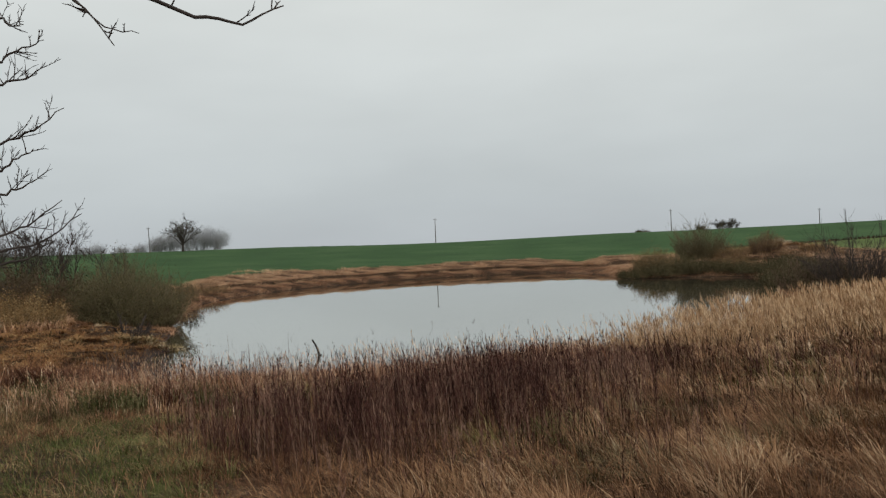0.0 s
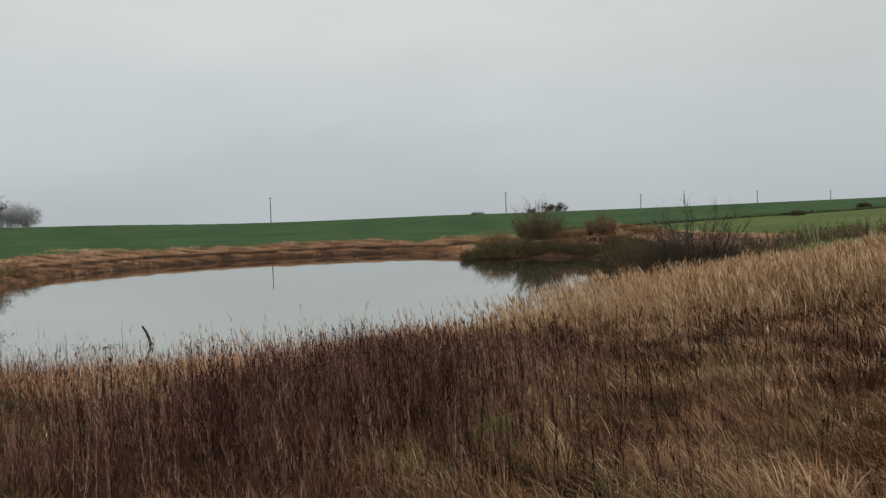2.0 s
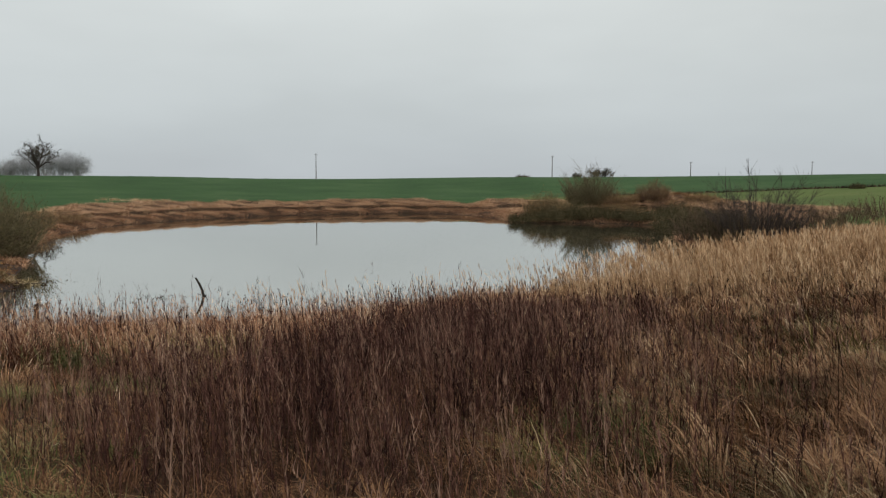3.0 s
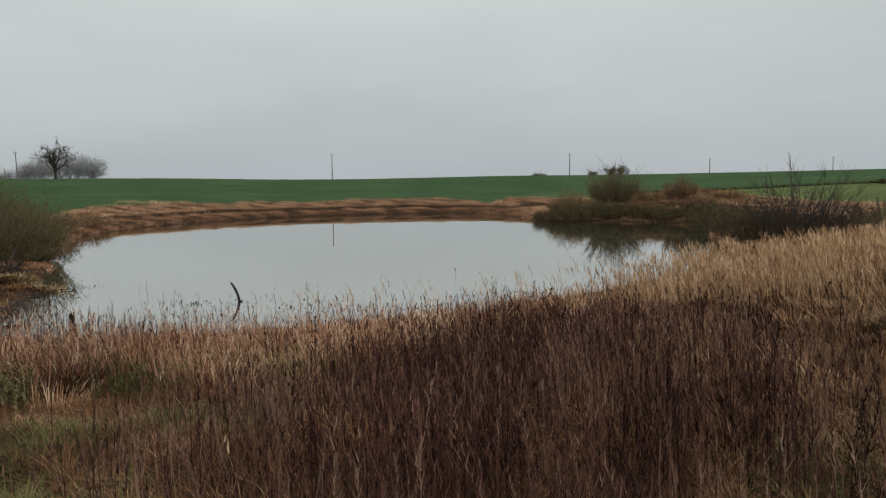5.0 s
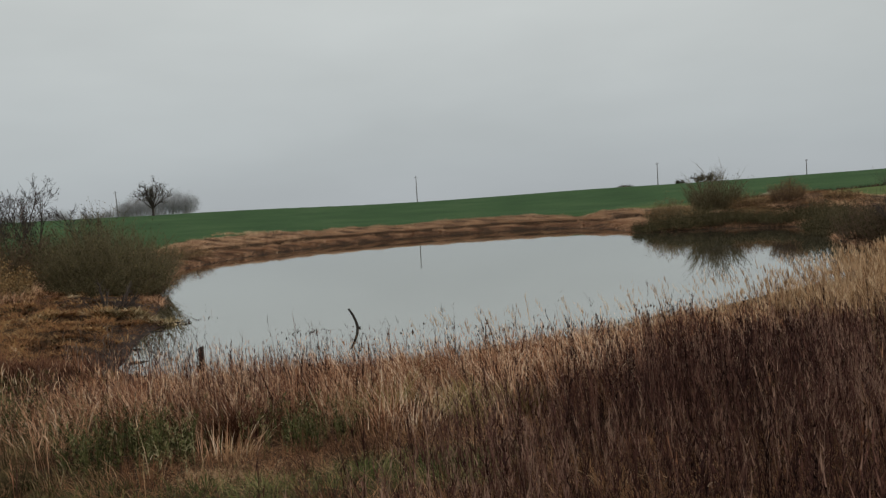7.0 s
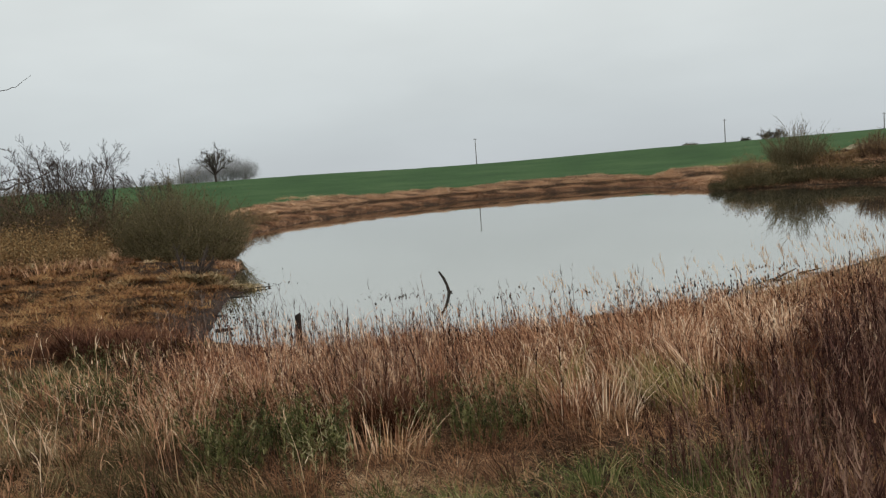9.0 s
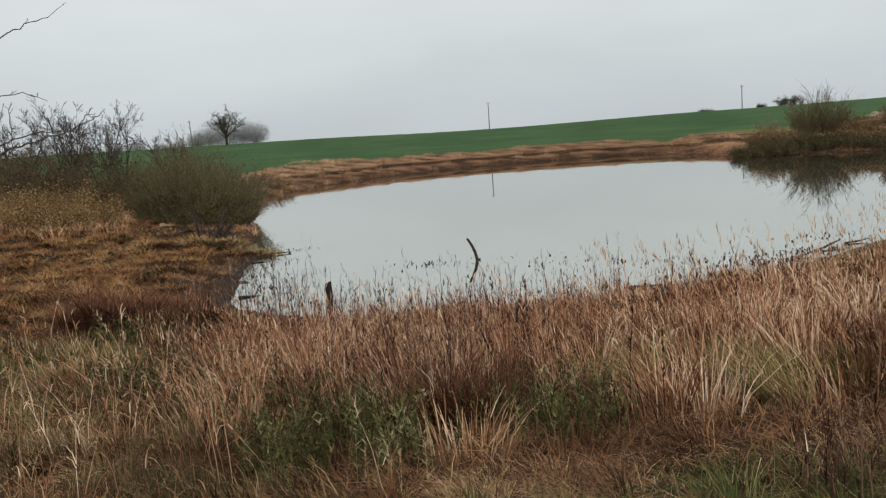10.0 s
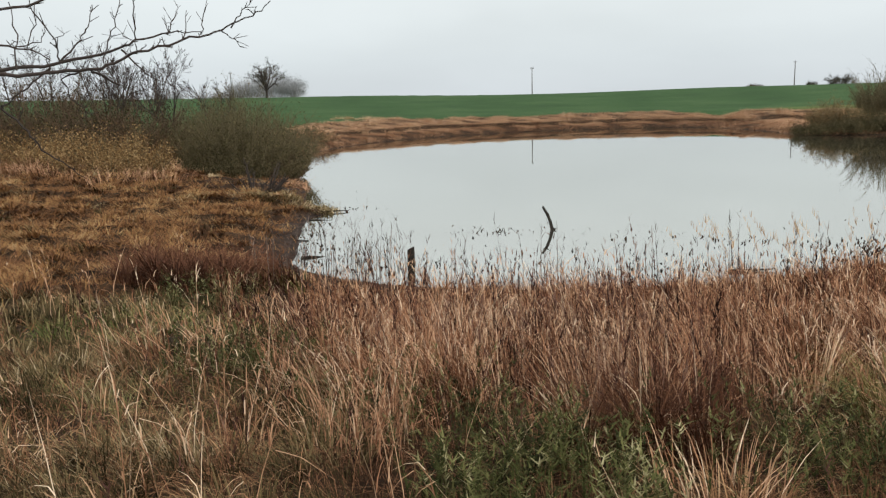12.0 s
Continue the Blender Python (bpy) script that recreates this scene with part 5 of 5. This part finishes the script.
def fence_post():
    root = thing("wooden_post", -7.6, 23.43, "short weathered wooden post at the pond edge", "post")
    bm = bmesh.new()
    tall = 0.95 - root.location.z
    bmesh.ops.create_cone(bm, cap_ends=True, segments=12, radius1=0.065, radius2=0.06, depth=tall)
    for v in bm.verts:
        v.co.z += tall / 2 + (0.03 * v.co.x / 0.06 if v.co.z > 0 else 0)
    bmesh.ops.bevel(bm, geom=[e for e in bm.edges if e.calc_length() < 0.05 and e.verts[0].co.z > tall * 0.5], offset=0.008, segments=1, affect="EDGES")
    me = bpy.data.meshes.new("post")
    bm.to_mesh(me)
    bm.free()
    me.materials.append(M_WOOD)
    part("shaft", me, root)


fence_post()


def driftwood(x, y, ln, turn, seed):
    rng = random.Random(seed)
    w = Wood()
    pts = crooked(rng, Vector((0, 0, 0)), Vector((math.cos(turn), math.sin(turn), 0.02)), ln, 5, 0.08)
    w.tube(pts, [0.035, 0.03, 0.028, 0.022, 0.018, 0.01], 6)
    me = w.mesh("driftwood", M_WOOD)
    ob = tagged(new("driftwood", me), "thin dark stick lying in shallow water", "stick", "driftwood")
    ob.location = (x, y, 0.02)


driftwood(-12.3, 35.0, 1.3, 0.25, 1)
driftwood(-12.4, 33.6, 1.2, -0.1, 2)
driftwood(-10.6, 27.6, 0.8, 0.3, 3)
driftwood(-12.0, 29.9, 1.0, 0.1, 4)
for k, (dx, dy, ln, tn) in enumerate(((2.6, 28.4, 0.9, 0.5), (3.6, 29.3, 1.2, 0.7), (4.6, 30.1, 0.8, 0.4), (1.6, 27.6, 0.6, 0.9), (-1.8, 25.9, 0.9, 0.1))):
    driftwood(dx, dy, ln, tn, 10 + k)


def floating_debris():
    """Sunken weed tips and dead leaves that break the surface."""
    rng = np.random.RandomState(61)
    groups = [(2.2, 27.95, 1.0, 0.5, 170), (3.7, 29.3, 1.0, 0.5, 170), (0.8, 26.9, 0.9, 0.4, 110), (-6.3, 31.2, 1.0, 0.6, 60), (-3.0, 30.5, 1.4, 1.2, 30), (-1.0, 29.5, 1.6, 1.4, 45), (-10.6, 27.8, 0.9, 1.9, 160), (-9.0, 26.4, 1.3, 0.8, 60), (-11.4, 31.0, 0.8, 1.6, 110), (1.5, 29.0, 1.8, 0.8, 90), (4.8, 31.6, 1.6, 0.8, 60), (-2.0, 26.2, 2.0, 0.5, 70), (-4.5, 27.5, 4, 2.2, 70), (-11.5, 36.2, 1.2, 0.5, 40)]
    xs, ys = [], []
    for cx, cy, sx, sy, n in groups:
        xs.append(rng.normal(cx, sx * 0.6, n))
        ys.append(rng.normal(cy, sy * 0.6, n))
    x, y = np.concatenate(xs), np.concatenate(ys)
    k = shore_distance(x, y) < 0.1
    x, y = x[k], y[k]
    n = len(x)
    a = strips(x, y, np.full(n, -0.02), rng.uniform(0.03, 0.13, n), rng.uniform(0.02, 0.07, n), rng.uniform(0, 6.28, n), rng.uniform(0.2, 1.6, n), rng.uniform(0, 0.5, n), rng.uniform(0, 1, n))
    stuff("floating_leaves", array_mesh("floating_leaves", *a[:2], M_FLOAT, a[2]), "dark leaves and weed tips breaking the pond surface", "debris")


floating_debris()


# ---- the rise behind the pond ----
def power_pole(x, y, top, lean=0.0):
    root = thing("power_pole", x, y, "slim grey power pole with a short crossarm", "pole", "line of power poles", 0.3)
    h = top - root.location.z

    def cone(name, r1, r2, depth, at, rot=None, seg=10, parent=None, label=""):
        bm = bmesh.new()
        bmesh.ops.create_cone(bm, cap_ends=True, segments=seg, radius1=r1, radius2=r2, depth=depth)
        if rot:
            bmesh.ops.rotate(bm, verts=bm.verts, matrix=rot)
        bmesh.ops.translate(bm, verts=bm.verts, vec=at)
        me = bpy.data.meshes.new(name)
        bm.to_mesh(me)
        bm.free()
        me.materials.append(M_POLE)
        return part(name, me, parent or root, label)

    cone("shaft", 0.13, 0.08, h, (0, 0, h / 2))
    arm = cone("crossarm", 0.035, 0.035, 0.7, (0, 0, h - 0.35), Matrix.Rotation(radians(90), 3, "Y"), 6)
    for sx in (-0.32, 0.32):
        cone("insulator", 0.045, 0.03, 0.22, (sx, 0, h - 0.22), None, 8, arm, "small insulator")
    root.rotation_euler = (0, radians(lean), 0)


power_pole(-1.72, 201.7, 11.0)
power_pole(57.8, 206.3, 11.0)
power_pole(97.1, 210.2, 9.8)
power_pole(-67.0, 187.0, 11.1, -2.5)
power_pole(136.0, 216.0, 10.2)
power_pole(172.0, 232.0, 10.2)



def crown_tree(name, x, y, seed, tall, clear, spread, limbs, label, group="", thin=0.03, count=(7, 6), leaves=None, bark=None):
    """A single bole that opens into a broad round crown of forking limbs."""
    rng = random.Random(seed)
    root = thing(name, x, y, label, "tree", group, 0.3)
    wood, fine, ends = Wood(), Wood(), []
    bole = crooked(rng, Vector((0, 0, 0)), Vector((0, 0, 1)), tall * clear, 4, 0.05)
    r = tall * 0.03
    wood.tube(bole, [r * (1.25 - 0.1 * k) for k in range(5)], 8)
    for k in range(limbs):
        a = 6.283 * (k + rng.uniform(-0.3, 0.3)) / limbs
        out = spread * rng.uniform(0.25, 1.0)
        way = Vector((math.cos(a) * out, math.sin(a) * out, 1.0))
        p, w = along(bole, rng.uniform(0.7, 1.0))
        pts = crooked(rng, p, way, tall * (1 - clear) * rng.uniform(0.75, 1.0) * (1.0 if out < 0.7 else 0.9), 5, 0.14, 0.05)
        branch_out(rng, wood, fine, pts, r * 0.5, 0, 2, count, 0.42, 0.2, 0.1, 0.9, thin, ends)
    part("trunk", wood.mesh("trunk", bark or M_BARK), root)
    tagged(part("branchwork", fine.mesh("branchwork", bark or M_BARK), root, "fine bare twigs"), kind="stuff")
    if leaves:
        V, F, C = leaf_cloud(rng, ends, *leaves[:3])
        tagged(part("crown", array_mesh("crown", [tuple(p) for p in V], F, leaves[3], C), root, "thin dark crown"), kind="stuff")


crown_tree("lone_tree", -57.1, 179.6, 301, 7.9, 0.26, 1.25, 13, "lone dark broad-crowned tree on the field edge", thin=0.04, count=(8, 6), leaves=(3, 0.25, 0.14, M_DARK_LEAF))
WOODS = [(-132, 376, 9), (-129, 372, 11), (-125.5, 375, 12), (-122, 372, 13), (-118.5, 375, 14), (-115, 372, 14), (-111.5, 375, 14), (-108, 372, 13), (-105, 375, 13), (-102.5, 373, 12.5), (-138, 372, 7), (-147, 374, 6), (-158, 372, 8), (-166, 374, 7), (-178, 370, 8), (-188, 372, 8), (-199, 370, 7), (-210, 372, 8), (-222, 370, 8)]
for k, (bx, by, bt) in enumerate(WOODS):
    # no mist is modelled; the pale bark and leaf colours imitate it
    crown_tree("far_tree", bx, by, 320 + k, 0.88 * bt + 0.4, 0.12, 0.8, 12, "far leafless tree on the skyline, mist painted into its pale grey", "far wood", 0.03, (5, 4), (16, 0.9, 0.2, M_HAZE_LEAF), M_HAZE_TWIG)
for k, (bx, by, bt) in enumerate(((112.6, 331, 5.4), (117.6, 333, 5.8), (104, 330, 3.2))):
    crown_tree("far_tree", bx, by, 345 + k, 0.85 * bt + 1.0, 0.12, 1.0, 14, "small dark tree far beyond the field crest", "trees beyond the crest", 0.05, (7, 6), (3, 0.3, 0.16, M_DARK_LEAF))
for k, (bx, by, w, h) in enumerate(((72, 106, 1.6, 0.7), (86, 110, 1.5, 0.7), (101, 112, 1.8, 0.8), (58.6, 240, 3.4, 1.3))):
    shrub("field_bush", bx, by, 360 + k, w, h, 90, "dark rounded bush on the distant field", M_TWIG, (2, 0.15, 0.08, M_DARK_OLIVE), arch=0.7, thin=0.02, group="field bushes")


def straw_heap(x, y, ln, high, seed):
    rng = random.Random(seed)
    bm = bmesh.new()
    bmesh.ops.create_icosphere(bm, subdivisions=4, radius=1)
    for v in bm.verts:
        n = noise.noise(v.co * 2.3 + Vector((seed, 0, 0)))
        v.co = Vector((v.co.x * ln * (1 + 0.2 * n), v.co.y * 1.2 * (1 + 0.2 * n), max(-0.2, v.co.z) * high * (1 + 0.7 * n)))
    me = bpy.data.meshes.new("straw_heap")
    bm.to_mesh(me)
    bm.free()
    me.materials.append(M_PILE)
    ob = tagged(new("straw_heap", me), "low pale heap of straw at the field edge", "heap", "straw heaps")
    ob.location = (x, y, float(height(np.array([x]), np.array([y]))[0]) - 0.05)


straw_heap(48, 118, 2.6, 0.7, 1)
